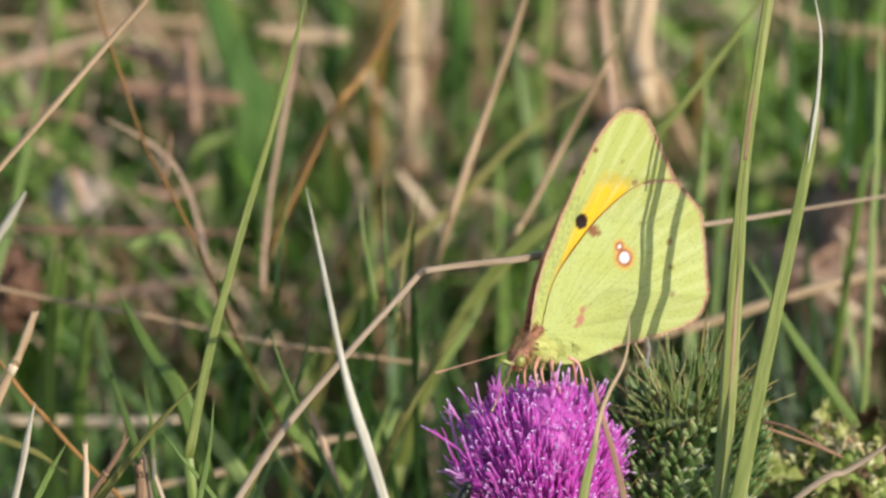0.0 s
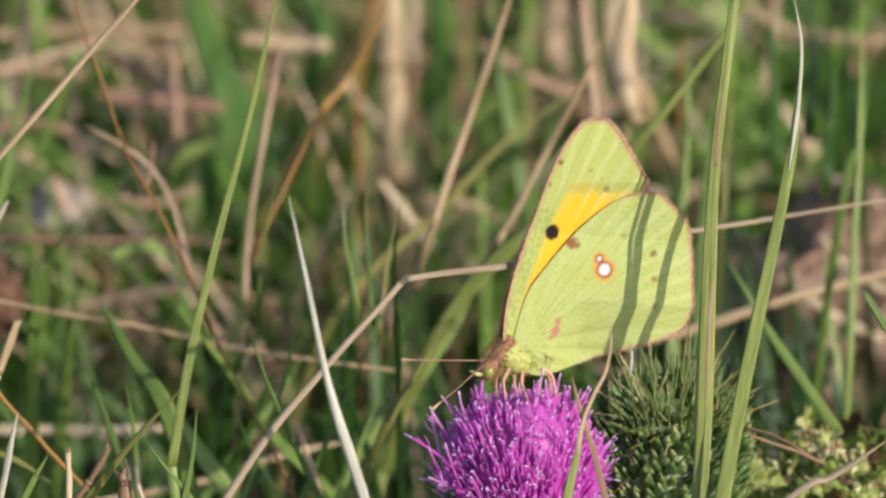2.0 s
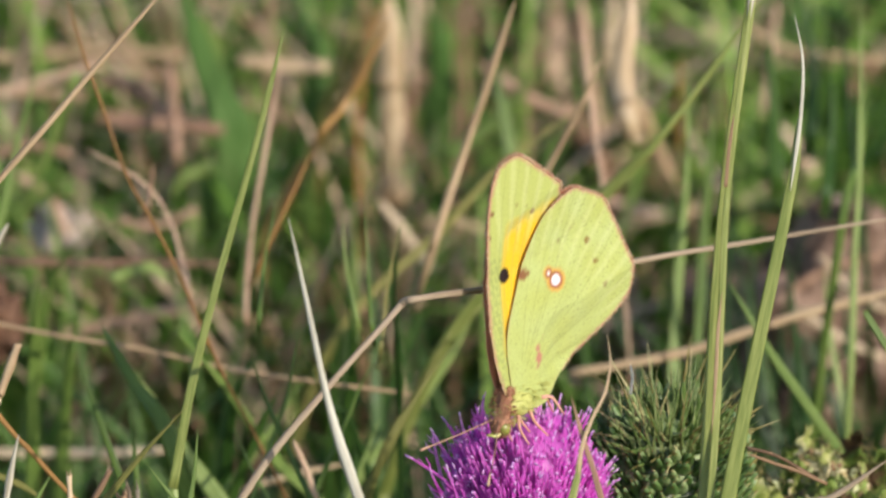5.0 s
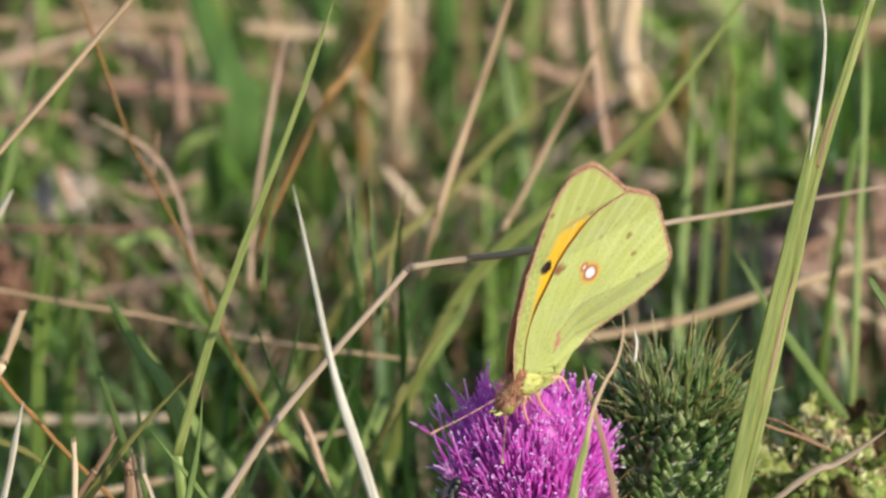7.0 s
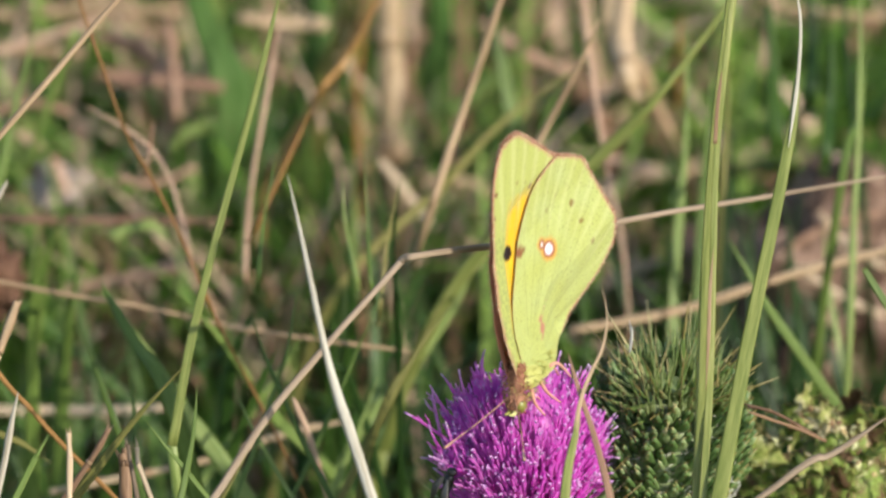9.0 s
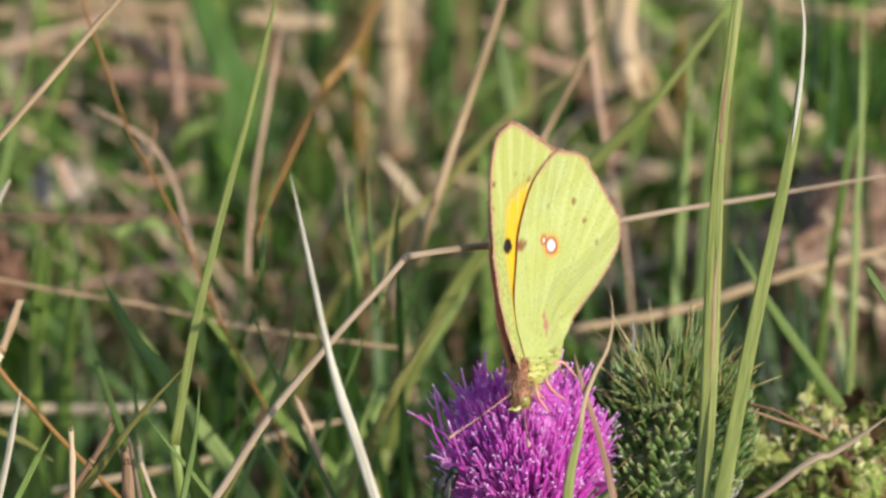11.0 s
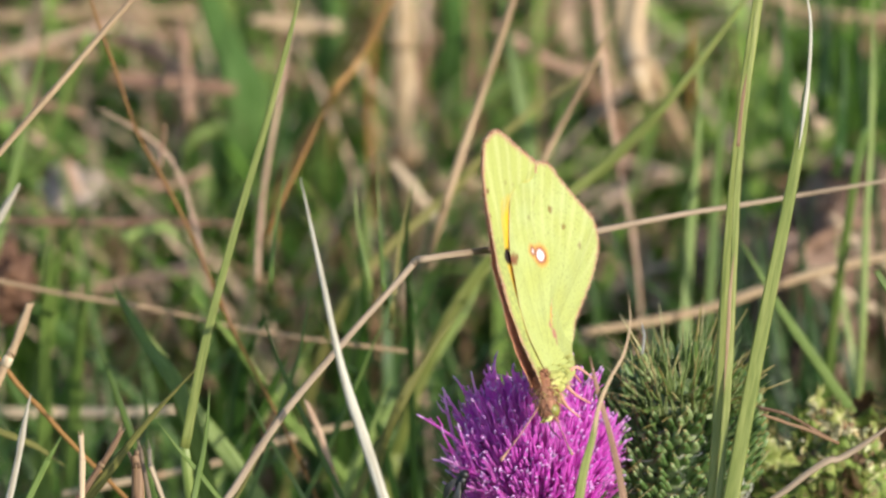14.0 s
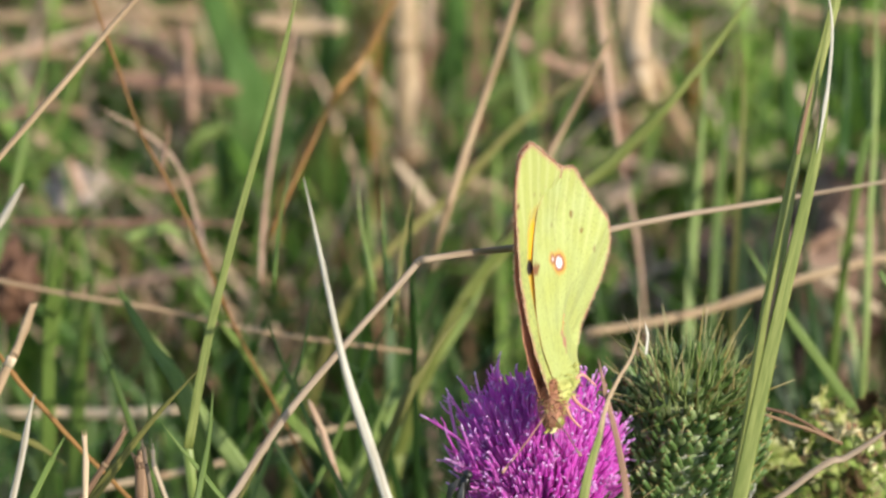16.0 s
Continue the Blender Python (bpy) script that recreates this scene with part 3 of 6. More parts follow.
stem("dry_stalk", "tan dry grass stem in the sward", [(-0.0317, -0.0201, 0.1051), (-0.0312, -0.0212, 0.1034), (-0.0303, -0.0226, 0.1009), (-0.0198, -0.0394, 0.0717), (-0.0123, -0.0331, -0.0020)], 0.74, M_DRY, ragged=True)
stem("dry_stalk", "greyish bent dry grass stem", [(-0.0327, -0.0200, 0.1054), (-0.0323, -0.0213, 0.1031), (-0.0319, -0.0226, 0.1009), (-0.0267, -0.0400, 0.0707), (-0.0229, -0.0273, -0.0020)], 0.62, M_GREY, ragged=True)
stem("grass_stalk", "narrow fresh green grass blade", [(-0.0411, -0.0236, 0.1091), (-0.0424, -0.0250, 0.1068), (-0.0443, -0.0268, 0.1036), (-0.0605, -0.0430, 0.0755), (-0.0721, -0.0262, -0.0020)], 0.74, M_GREEN)
# the dark single blades carry their shade in the material colour
stem("grass_stalk", "grass blade coloured dark green as if in shade", [(-0.0028, 0.0467, 0.1009), (-0.0034, 0.0463, 0.0903), (-0.0032, 0.0454, 0.0786), (-0.0028, 0.0431, 0.0512), (-0.0025, 0.0556, -0.0020)], 0.86, M_GRASS_SHADE)
stem("grass_stalk", "grass blade coloured dark green as if in shade", [(-0.0125, 0.1512, 0.0509), (-0.0126, 0.1512, 0.0396), (-0.0119, 0.1512, 0.0260), (-0.0099, 0.1552, -0.0020)], 2.31, M_GRASS_SHADE)
stem("grass_stalk", "yellowing half-dry grass blade", [(0.0029, 0.0402, 0.0897), (-0.0016, 0.0363, 0.0828), (-0.0062, 0.0315, 0.0746), (-0.0175, 0.0198, 0.0542), (-0.0256, 0.0377, -0.0020)], 0.92, M_DRYGREEN)
stem("grass_stalk", "narrow fresh green grass blade", [(-0.0093, 0.1350, 0.0538), (-0.0089, 0.1314, 0.0476), (-0.0096, 0.1271, 0.0401), (-0.0108, 0.1201, 0.0280), (-0.0116, 0.1243, -0.0020)], 1.58, M_GREEN)
stem("grass_stalk", "narrow fresh green grass blade", [(-0.0470, 0.0997, 0.0927), (-0.0498, 0.0942, 0.0832), (-0.0525, 0.0887, 0.0736), (-0.0588, 0.0762, 0.0520), (-0.0632, 0.0910, -0.0020)], 1.24, M_GREEN)
stem("grass_stalk", "narrow fresh green grass blade", [(-0.0452, 0.1202, 0.0482), (-0.0459, 0.1163, 0.0414), (-0.0452, 0.1124, 0.0346), (-0.0441, 0.1063, 0.0242), (-0.0433, 0.1119, -0.0020)], 1.71, M_GREEN)
stem("grass_stalk", "narrow fresh green grass blade", [(-0.0491, 0.1234, 0.0538), (-0.0494, 0.1170, 0.0427), (-0.0502, 0.1120, 0.0340), (-0.0510, 0.1061, 0.0237), (-0.0516, 0.1244, -0.0020)], 1.71, M_GREEN)
stem("grass_stalk", "grass blade coloured dark green as if in shade", [(0.0535, 0.1871, 0.0551), (0.0530, 0.1871, 0.0415), (0.0549, 0.1871, 0.0260), (0.0569, 0.1911, -0.0020)], 1.50, M_GRASS_SHADE)
stem("grass_stalk", "grass blade coloured dark green as if in shade", [(0.0528, 0.1391, 0.0809), (0.0532, 0.1334, 0.0710), (0.0542, 0.1277, 0.0612), (0.0562, 0.1170, 0.0427), (0.0576, 0.1339, -0.0020)], 0.95, M_GRASS_SHADE)
stem("dry_stalk", "pinkish-brown withered grass stem", [(-0.0618, 0.1845, 0.0396), (-0.0535, 0.1860, 0.0421), (-0.0430, 0.1875, 0.0447)], 1.20, M_PINK)
stem("dry_stalk", "pinkish-brown withered grass stem", [(-0.0442, 0.1955, 0.0386), (-0.0381, 0.1944, 0.0367), (-0.0328, 0.1921, 0.0327)], 1.97, M_PINK)
stem("dry_stalk", "pinkish-brown withered grass stem", [(-0.0442, 0.1929, 0.0341), (-0.0366, 0.1927, 0.0337), (-0.0268, 0.1921, 0.0327)], 1.81, M_PINK)
stem("dry_stalk", "pinkish-brown withered grass stem", [(-0.0486, 0.1436, 0.0287), (-0.0383, 0.1447, 0.0306), (-0.0295, 0.1456, 0.0322)], 1.32, M_PINK)
stem("dry_stalk", "pinkish-brown withered grass stem", [(-0.0534, 0.1629, 0.0422), (-0.0490, 0.1615, 0.0396), (-0.0468, 0.1589, 0.0352)], 1.33, M_PINK)
stem("dry_stalk", "tan dry grass stem in the sward", [(-0.0610, 0.1856, 0.0415), (-0.0543, 0.1858, 0.0418), (-0.0453, 0.1855, 0.0414)], 1.50, M_DRY)
stem("dry_stalk", "tan dry grass stem in the sward", [(-0.0003, 0.1681, 0.0312), (0.0057, 0.1681, 0.0312), (0.0123, 0.1664, 0.0283)], 1.49, M_DRY)
stem("dry_stalk", "tan dry grass stem in the sward", [(0.0410, 0.1905, 0.0499), (0.0485, 0.1882, 0.0460), (0.0612, 0.1875, 0.0447)], 1.05, M_DRY)
stem("dry_stalk", "pinkish-brown withered grass stem", [(0.0072, 0.1875, 0.0447), (0.0132, 0.1852, 0.0408), (0.0199, 0.1837, 0.0383)], 1.50, M_PINK)
stem("dry_stalk", "pinkish-brown withered grass stem", [(0.0447, 0.1837, 0.0383), (0.0462, 0.1882, 0.0460), (0.0469, 0.1912, 0.0512)], 0.90, M_PINK)
stem("grass_stalk", "narrow fresh green grass blade", [(-0.0071, 0.0441, 0.1063), (-0.0067, 0.0397, 0.0987), (-0.0061, 0.0351, 0.0908), (-0.0066, 0.0961, 0.0545), (-0.0072, 0.1875, 0.0000)], 0.59, M_GREEN)
stem("grass_stalk", "narrow fresh green grass blade", [(-0.0097, 0.0474, 0.1022), (-0.0089, 0.0437, 0.0956), (-0.0076, 0.0401, 0.0894), (-0.0081, 0.1002, 0.0536), (-0.0089, 0.1905, 0.0000)], 0.66, M_GREEN)
stem("grass_stalk", "narrow fresh green grass blade", [(-0.0173, 0.0479, 0.1030), (-0.0186, 0.0440, 0.0962), (-0.0193, 0.0401, 0.0894), (-0.0206, 0.1002, 0.0536), (-0.0225, 0.1905, 0.0000)], 0.59, M_GREEN)
stem("dry_stalk", "thin orange-brown dead grass stalk", [(-0.0133, 0.0683, 0.0983), (-0.0170, 0.0643, 0.0914), (-0.0205, 0.0607, 0.0851), (-0.0218, 0.1187, 0.0510), (-0.0237, 0.2058, 0.0000)], 0.54, M_ORANGE)
stem("grass_stalk", "yellowing half-dry grass blade", [(-0.0028, 0.0466, 0.1007), (-0.0045, 0.0423, 0.0934), (-0.0055, 0.0384, 0.0865), (-0.0059, 0.0963, 0.0519), (-0.0064, 0.1830, 0.0000)], 0.59, M_DRYGREEN)
stem("grass_stalk", "broad dark green grass leaf", [(0.0435, 0.1366, 0.0766), (0.0439, 0.1316, 0.0680), (0.0447, 0.1263, 0.0587), (0.0466, 0.1669, 0.0352), (0.0493, 0.2278, 0.0000)], 2.42, M_GRASS_SHADE)
stem("grass_stalk", "grass blade coloured dark green as if in shade", [(0.0505, 0.1166, 0.0819), (0.0501, 0.1120, 0.0740), (0.0496, 0.1078, 0.0667), (0.0519, 0.1539, 0.0400), (0.0555, 0.2230, 0.0000)], 1.54, M_GRASS_SHADE)
stem("grass_stalk", "broad dark green grass leaf", [(0.0482, 0.1384, 0.0797), (0.0489, 0.1337, 0.0717), (0.0486, 0.1291, 0.0636), (0.0508, 0.1737, 0.0382), (0.0541, 0.2407, 0.0000)], 1.99, M_GRASS_SHADE)
stem("dry_stalk", "tan dry grass stem in the sward", [(-0.0061, 0.1437, 0.0489), (-0.0017, 0.1408, 0.0438), (0.0012, 0.1390, 0.0407)], 1.30, M_DRY)
stem("dry_stalk", "thin orange-brown dead grass stalk", [(0.0347, 0.2027, 0.0364), (0.0346, 0.2027, 0.0321), (0.0345, 0.2027, 0.0260), (0.0365, 0.2067, -0.0020)], 1.12, M_ORANGE)
stem("grass_stalk", "narrow fresh green grass blade", [(-0.0056, 0.0437, 0.0757), (-0.0082, 0.0404, 0.0700), (-0.0109, 0.0368, 0.0637), (-0.0185, 0.0263, 0.0455), (-0.0239, 0.0228, -0.0020)], 0.93, M_GREEN)
stem("grass_stalk", "yellowing half-dry grass blade", [(-0.0427, 0.0131, 0.0828), (-0.0466, 0.0144, 0.0850), (-0.0518, 0.0154, 0.0867)], 0.77, M_DRYGREEN)
stem("dry_stalk", "pinkish-brown withered grass stem", [(-0.0011, 0.1887, 0.0415), (-0.0033, 0.1887, 0.0321), (-0.0045, 0.1887, 0.0260), (-0.0025, 0.1927, -0.0020)], 1.58, M_PINK)
stem("grass_stalk", "narrow fresh green grass blade", [(0.0065, 0.0770, 0.0733), (0.0038, 0.0739, 0.0680), (-0.0003, 0.0708, 0.0627), (-0.0124, 0.0617, 0.0469), (-0.0211, 0.0592, -0.0020)], 1.16, M_GREEN)
stem("grass_stalk", "narrow fresh green grass blade", [(-0.0148, 0.0632, 0.0695), (-0.0192, 0.0599, 0.0637), (-0.0246, 0.0562, 0.0573), (-0.0364, 0.0480, 0.0429), (-0.0448, 0.0477, -0.0020)], 1.15, M_GREEN)
stem("grass_stalk", "grass blade coloured dark green as if in shade", [(-0.0073, 0.1071, 0.0655), (-0.0066, 0.1019, 0.0564), (-0.0066, 0.0970, 0.0479), (-0.0066, 0.0886, 0.0334), (-0.0066, 0.1077, -0.0020)], 1.68, M_GRASS_SHADE)
stem("grass_stalk", "narrow fresh green grass blade", [(0.0507, 0.0140, 0.1043), (0.0492, 0.0152, 0.1064), (0.0520, 0.0132, 0.1029), (0.0724, -0.0016, 0.0772), (0.0870, 0.0037, -0.0020)], 0.83, M_GREEN)
stem("grass_stalk", "narrow fresh green grass blade", [(-0.0253, -0.0081, 0.1060), (-0.0259, -0.0109, 0.1011), (-0.0271, -0.0140, 0.0957), (-0.0337, -0.0305, 0.0673), (-0.0384, -0.0202, -0.0020)], 0.75, M_GREEN)
stem("grass_stalk", "narrow fresh green grass blade", [(-0.0312, -0.0100, 0.1027), (-0.0284, -0.0118, 0.0995), (-0.0249, -0.0140, 0.0957), (-0.0042, -0.0272, 0.0718), (0.0105, -0.0254, -0.0020)], 0.56, M_GREEN)
stem("grass_stalk", "narrow fresh green grass blade", [(-0.0318, 0.1036, 0.0595), (-0.0339, 0.1047, 0.0613), (-0.0388, 0.1040, 0.0601)], 1.54, M_GREEN)
stem("dry_stalk", "frayed brown withered grass fibre", [(0.0350, -0.0111, 0.1047), (0.0389, -0.0093, 0.1019), (0.0435, -0.0079, 0.0983)], 0.38, M_BROWN)
stem("dry_stalk", "frayed brown withered grass fibre", [(0.0354, -0.0124, 0.1045), (0.0398, -0.0105, 0.1019), (0.0443, -0.0088, 0.0987)], 0.38, M_BROWN)
stem("dry_stalk", "frayed brown withered grass fibre", [(0.0352, -0.0105, 0.1039), (0.0385, -0.0089, 0.1026), (0.0425, -0.0083, 0.0996)], 0.31, M_BROWN)
stem("dry_stalk", "greyish bent dry grass stem", [(0.0502, -0.0231, 0.1101), (0.0441, -0.0250, 0.1068), (0.0379, -0.0268, 0.1036), (0.0068, -0.0361, 0.0777), (-0.0154, -0.0289, -0.0020)], 0.80, M_GREY, 0.25)
stem("dry_stalk", "bleached white dry grass stem", [(0.0225, -0.0056, 0.1123), (0.0224, -0.0064, 0.1109), (0.0222, -0.0073, 0.1094)], 0.31, M_WHITE, 0.25)
stem("dry_stalk", "pinkish-brown withered grass stem", [(0.0586, 0.1312, 0.0472), (0.0515, 0.1305, 0.0460), (0.0457, 0.1289, 0.0432)], 0.93, M_PINK)
stem("dry_stalk", "tan dry grass stem in the sward", [(0.0586, 0.1245, 0.0357), (0.0536, 0.1256, 0.0376), (0.0471, 0.1278, 0.0413)], 1.08, M_DRY)
stem("dry_stalk", "tan dry grass stem in the sward", [(0.0496, 0.1227, 0.0525), (0.0532, 0.1206, 0.0488), (0.0581, 0.1191, 0.0464)], 0.78, M_DRY)
stem("grass_stalk", "grass blade coloured dark green as if in shade", [(0.0437, 0.0887, 0.0736), (0.0444, 0.0853, 0.0677), (0.0454, 0.0804, 0.0593), (0.0477, 0.0701, 0.0415), (0.0492, 0.0742, -0.0020)], 0.96, M_GRASS_SHADE)
stem("grass_stalk", "grass blade coloured dark green as if in shade", [(0.0520, 0.0873, 0.0713), (0.0512, 0.0839, 0.0653), (0.0513, 0.0798, 0.0582), (0.0516, 0.0696, 0.0405), (0.0519, 0.0727, -0.0020)], 0.55, M_GRASS_SHADE)
stem("grass_stalk", "narrow fresh green grass blade", [(-0.0200, 0.0135, 0.1034), (-0.0181, 0.0103, 0.0979), (-0.0143, 0.0059, 0.0902), (-0.0018, -0.0086, 0.0651), (0.0070, 0.0006, -0.0020)], 0.64, M_GREEN)
stem("grass_stalk", "narrow fresh green grass blade", [(-0.0144, 0.0234, 0.1006), (-0.0157, 0.0196, 0.0939), (-0.0183, 0.0157, 0.0872), (-0.0279, 0.0012, 0.0621), (-0.0348, 0.0104, -0.0020)], 0.58, M_GREEN)
stem("grass_stalk", "narrow fresh green grass blade", [(-0.0221, 0.0176, 0.0906), (-0.0202, 0.0154, 0.0867), (-0.0170, 0.0125, 0.0816), (-0.0031, 0.0000, 0.0600), (0.0068, 0.0175, -0.0020)], 0.52, M_GREEN)
stem("grass_stalk", "yellowing half-dry grass blade", [(-0.0176, -0.0017, 0.0970), (-0.0198, -0.0033, 0.0943), (-0.0223, -0.0055, 0.0905), (-0.0381, -0.0193, 0.0666), (-0.0493, -0.0075, -0.0020)], 0.51, M_DRYGREEN)
stem("grass_stalk", "narrow fresh green grass blade", [(-0.0055, 0.0308, 0.0933), (-0.0087, 0.0269, 0.0865), (-0.0120, 0.0233, 0.0804), (-0.0236, 0.0105, 0.0582), (-0.0319, 0.0286, -0.0020)], 0.65, M_GREEN)

stem("grass_stalk", "grass blade coloured dark green as if in shade", [(-0.0140, 0.2161, 0.0198), (-0.0129, 0.2161, 0.0109), (-0.0104, 0.2161, -0.0020)], 2.64, M_GRASS_SHADE)
stem("grass_stalk", "narrow fresh green grass blade", [(-0.0067, 0.2009, 0.0282), (-0.0078, 0.2009, 0.0186), (-0.0077, 0.2009, -0.0020)], 1.53, M_GREEN)
stem("grass_stalk", "yellowing half-dry grass blade", [(-0.0083, 0.2560, 0.0150), (-0.0105, 0.2560, 0.0059), (-0.0132, 0.2560, -0.0020)], 1.92, M_DRYGREEN)
stem("dry_stalk", "thin orange-brown dead grass stalk", [(-0.0042, 0.1100, 0.0929), (-0.0096, 0.1100, 0.0818), (-0.0142, 0.1100, 0.0743), (-0.0237, 0.2101, -0.0020)], 0.72, M_ORANGE)
stem("dry_stalk", "pinkish-brown withered grass stem", [(-0.0154, 0.2112, 0.0182), (-0.0188, 0.2112, 0.0102), (-0.0234, 0.2112, -0.0020)], 1.32, M_PINK)
stem("grass_stalk", "broad soft green grass leaf", [(-0.0331, 0.1500, 0.0454), (-0.0310, 0.1500, 0.0491), (-0.0271, 0.1500, 0.0506)], 1.75, M_GREEN)
stem("dry_stalk", "pinkish-brown withered grass stem", [(-0.0341, 0.2464, 0.0185), (-0.0345, 0.2464, 0.0095), (-0.0356, 0.2464, -0.0020)], 3.01, M_PINK)
stem("dry_stalk", "pinkish-brown withered grass stem", [(-0.0416, 0.1700, 0.0456), (-0.0339, 0.1700, 0.0454), (-0.0261, 0.1700, 0.0440)], 1.63, M_PINK)
stem("dry_stalk", "pinkish-brown withered grass stem", [(-0.0562, 0.2265, 0.0077), (-0.0533, 0.2265, 0.0044), (-0.0501, 0.2265, -0.0020)], 1.41, M_PINK)
stem("dry_stalk", "pinkish-brown withered grass stem", [(0.0010, 0.2370, 0.0130), (-0.0020, 0.2370, 0.0081), (-0.0040, 0.2370, -0.0020)], 1.18, M_PINK)
stem("grass_stalk", "narrow fresh green grass blade", [(-0.0375, 0.0350, 0.0940), (-0.0337, 0.0275, 0.0905), (-0.0283, 0.0200, 0.0832), (-0.0187, 0.0165, 0.0406), (-0.0092, 0.0210, -0.0020)], 2.21, M_GREEN)
stem("grass_stalk", "broad soft green grass leaf", [(-0.0457, 0.0600, 0.0853), (-0.0464, 0.0600, 0.0783), (-0.0469, 0.0600, 0.0705), (-0.0480, 0.0564, 0.0343), (-0.0491, 0.0608, -0.0020)], 1.74, M_GREEN)
stem("grass_stalk", "broad soft green grass leaf", [(-0.0416, 0.0700, 0.0756), (-0.0427, 0.0700, 0.0677), (-0.0438, 0.0700, 0.0566), (-0.0452, 0.0663, 0.0273), (-0.0466, 0.0707, -0.0020)], 1.63, M_GREEN)
stem("grass_stalk", "narrow fresh green grass blade", [(-0.0405, 0.0900, 0.0758), (-0.0455, 0.0900, 0.0687), (-0.0475, 0.0900, 0.0576), (-0.0501, 0.0863, 0.0278), (-0.0526, 0.0907, -0.0020)], 0.97, M_GREEN)
stem("grass_stalk", "broad soft green grass leaf", [(0.0061, 0.2321, 0.0260), (0.0048, 0.2321, 0.0144), (0.0053, 0.2321, -0.0020)], 4.70, M_GREEN)
stem("grass_stalk", "broad soft green grass leaf", [(0.0124, 0.2336, 0.0215), (0.0100, 0.2336, 0.0126), (0.0080, 0.2336, -0.0020)], 3.61, M_GREEN)
stem("grass_stalk", "narrow fresh green grass blade", [(0.0163, 0.1600, 0.0599), (0.0090, 0.1600, 0.0508), (0.0027, 0.1600, 0.0454)], 1.91, M_GREEN)
stem("grass_stalk", "narrow fresh green grass blade", [(0.0041, 0.2226, 0.0258), (0.0017, 0.2226, 0.0152), (0.0009, 0.2226, -0.0020)], 1.56, M_GREEN)
stem("grass_stalk", "broad soft green grass leaf", [(0.0181, 0.2223, 0.0179), (0.0220, 0.2223, 0.0126), (0.0232, 0.2223, -0.0020)], 2.03, M_GREEN)
stem("dry_stalk", "pinkish-brown withered grass stem", [(0.0195, 0.1200, 0.0865), (0.0210, 0.1133, 0.0766), (0.0225, 0.1067, 0.0683), (0.0243, 0.1000, 0.0600), (0.0269, 0.0964, 0.0290), (0.0295, 0.1007, -0.0020)], 0.55, M_PINK)
stem("grass_stalk", "yellowing half-dry grass blade", [(0.0363, 0.1000, 0.0925), (0.0365, 0.0900, 0.0870), (0.0356, 0.0800, 0.0723), (0.0346, 0.0764, 0.0351), (0.0336, 0.0809, -0.0020)], 0.89, M_DRYGREEN)
stem("grass_stalk", "broad soft green grass leaf", [(0.0533, 0.0900, 0.0963), (0.0522, 0.0800, 0.0909), (0.0496, 0.0700, 0.0865), (0.0446, 0.0665, 0.0423), (0.0396, 0.0710, -0.0020)], 1.05, M_GREEN)
stem("grass_stalk", "grass blade coloured dark green as if in shade", [(0.0565, 0.2329, 0.0251), (0.0581, 0.2329, 0.0144), (0.0593, 0.2329, -0.0020)], 1.73, M_GRASS_SHADE)
stem("grass_stalk", "grass blade coloured dark green as if in shade", [(0.0429, 0.2220, 0.0214), (0.0446, 0.2220, 0.0117), (0.0443, 0.2220, -0.0020)], 2.34, M_GRASS_SHADE)
stem("grass_stalk", "grass blade coloured dark green as if in shade", [(0.0479, 0.2109, 0.0222), (0.0473, 0.2109, 0.0125), (0.0482, 0.2109, -0.0020)], 2.01, M_GRASS_SHADE)
stem("grass_stalk", "grass blade coloured dark green as if in shade", [(0.0498, 0.2218, 0.0259), (0.0539, 0.2218, 0.0135), (0.0564, 0.2218, -0.0020)], 1.87, M_GRASS_SHADE)
stem("grass_stalk", "broad soft green grass leaf", [(-0.0261, 0.1900, 0.0387), (-0.0283, 0.1900, 0.0464), (-0.0301, 0.1900, 0.0499)], 2.25, M_GREEN)
stem("grass_stalk", "narrow fresh green grass blade", [(-0.0515, 0.1300, 0.0531), (-0.0476, 0.1300, 0.0638), (-0.0434, 0.1300, 0.0751)], 1.14, M_GREEN)
stem("grass_stalk", "grass blade coloured dark green as if in shade", [(-0.0146, 0.0500, 0.0808), (-0.0114, 0.0500, 0.0746), (-0.0078, 0.0500, 0.0676), (-0.0001, 0.0464, 0.0328), (0.0076, 0.0508, -0.0020)], 0.93, M_GRASS_SHADE)
stem("grass_stalk", "yellowing half-dry grass blade", [(0.0032, 0.0300, 0.0940), (-0.0014, 0.0250, 0.0894), (-0.0059, 0.0200, 0.0819), (-0.0152, 0.0165, 0.0399), (-0.0245, 0.0210, -0.0020)], 0.84, M_DRYGREEN)
stem("grass_stalk", "grass blade coloured dark green as if in shade", [(-0.0094, 0.0700, 0.0800), (-0.0088, 0.0700, 0.0690), (-0.0096, 0.0700, 0.0579), (-0.0107, 0.0663, 0.0280), (-0.0117, 0.0707, -0.0020)], 1.49, M_GRASS_SHADE)
stem("dry_stalk", "pinkish-brown withered grass stem", [(-0.0579, 0.1600, 0.0458), (-0.0519, 0.1600, 0.0479), (-0.0461, 0.1600, 0.0466)], 1.18, M_PINK)
stem("dry_stalk", "pinkish-brown withered grass stem", [(-0.0401, 0.1500, 0.0425), (-0.0350, 0.1500, 0.0416), (-0.0298, 0.1500, 0.0441)], 1.02, M_PINK)
stem("grass_stalk", "narrow fresh green grass blade", [(-0.0567, 0.1600, 0.0361), (-0.0529, 0.1600, 0.0386), (-0.0462, 0.1600, 0.0419)], 1.33, M_GREEN)
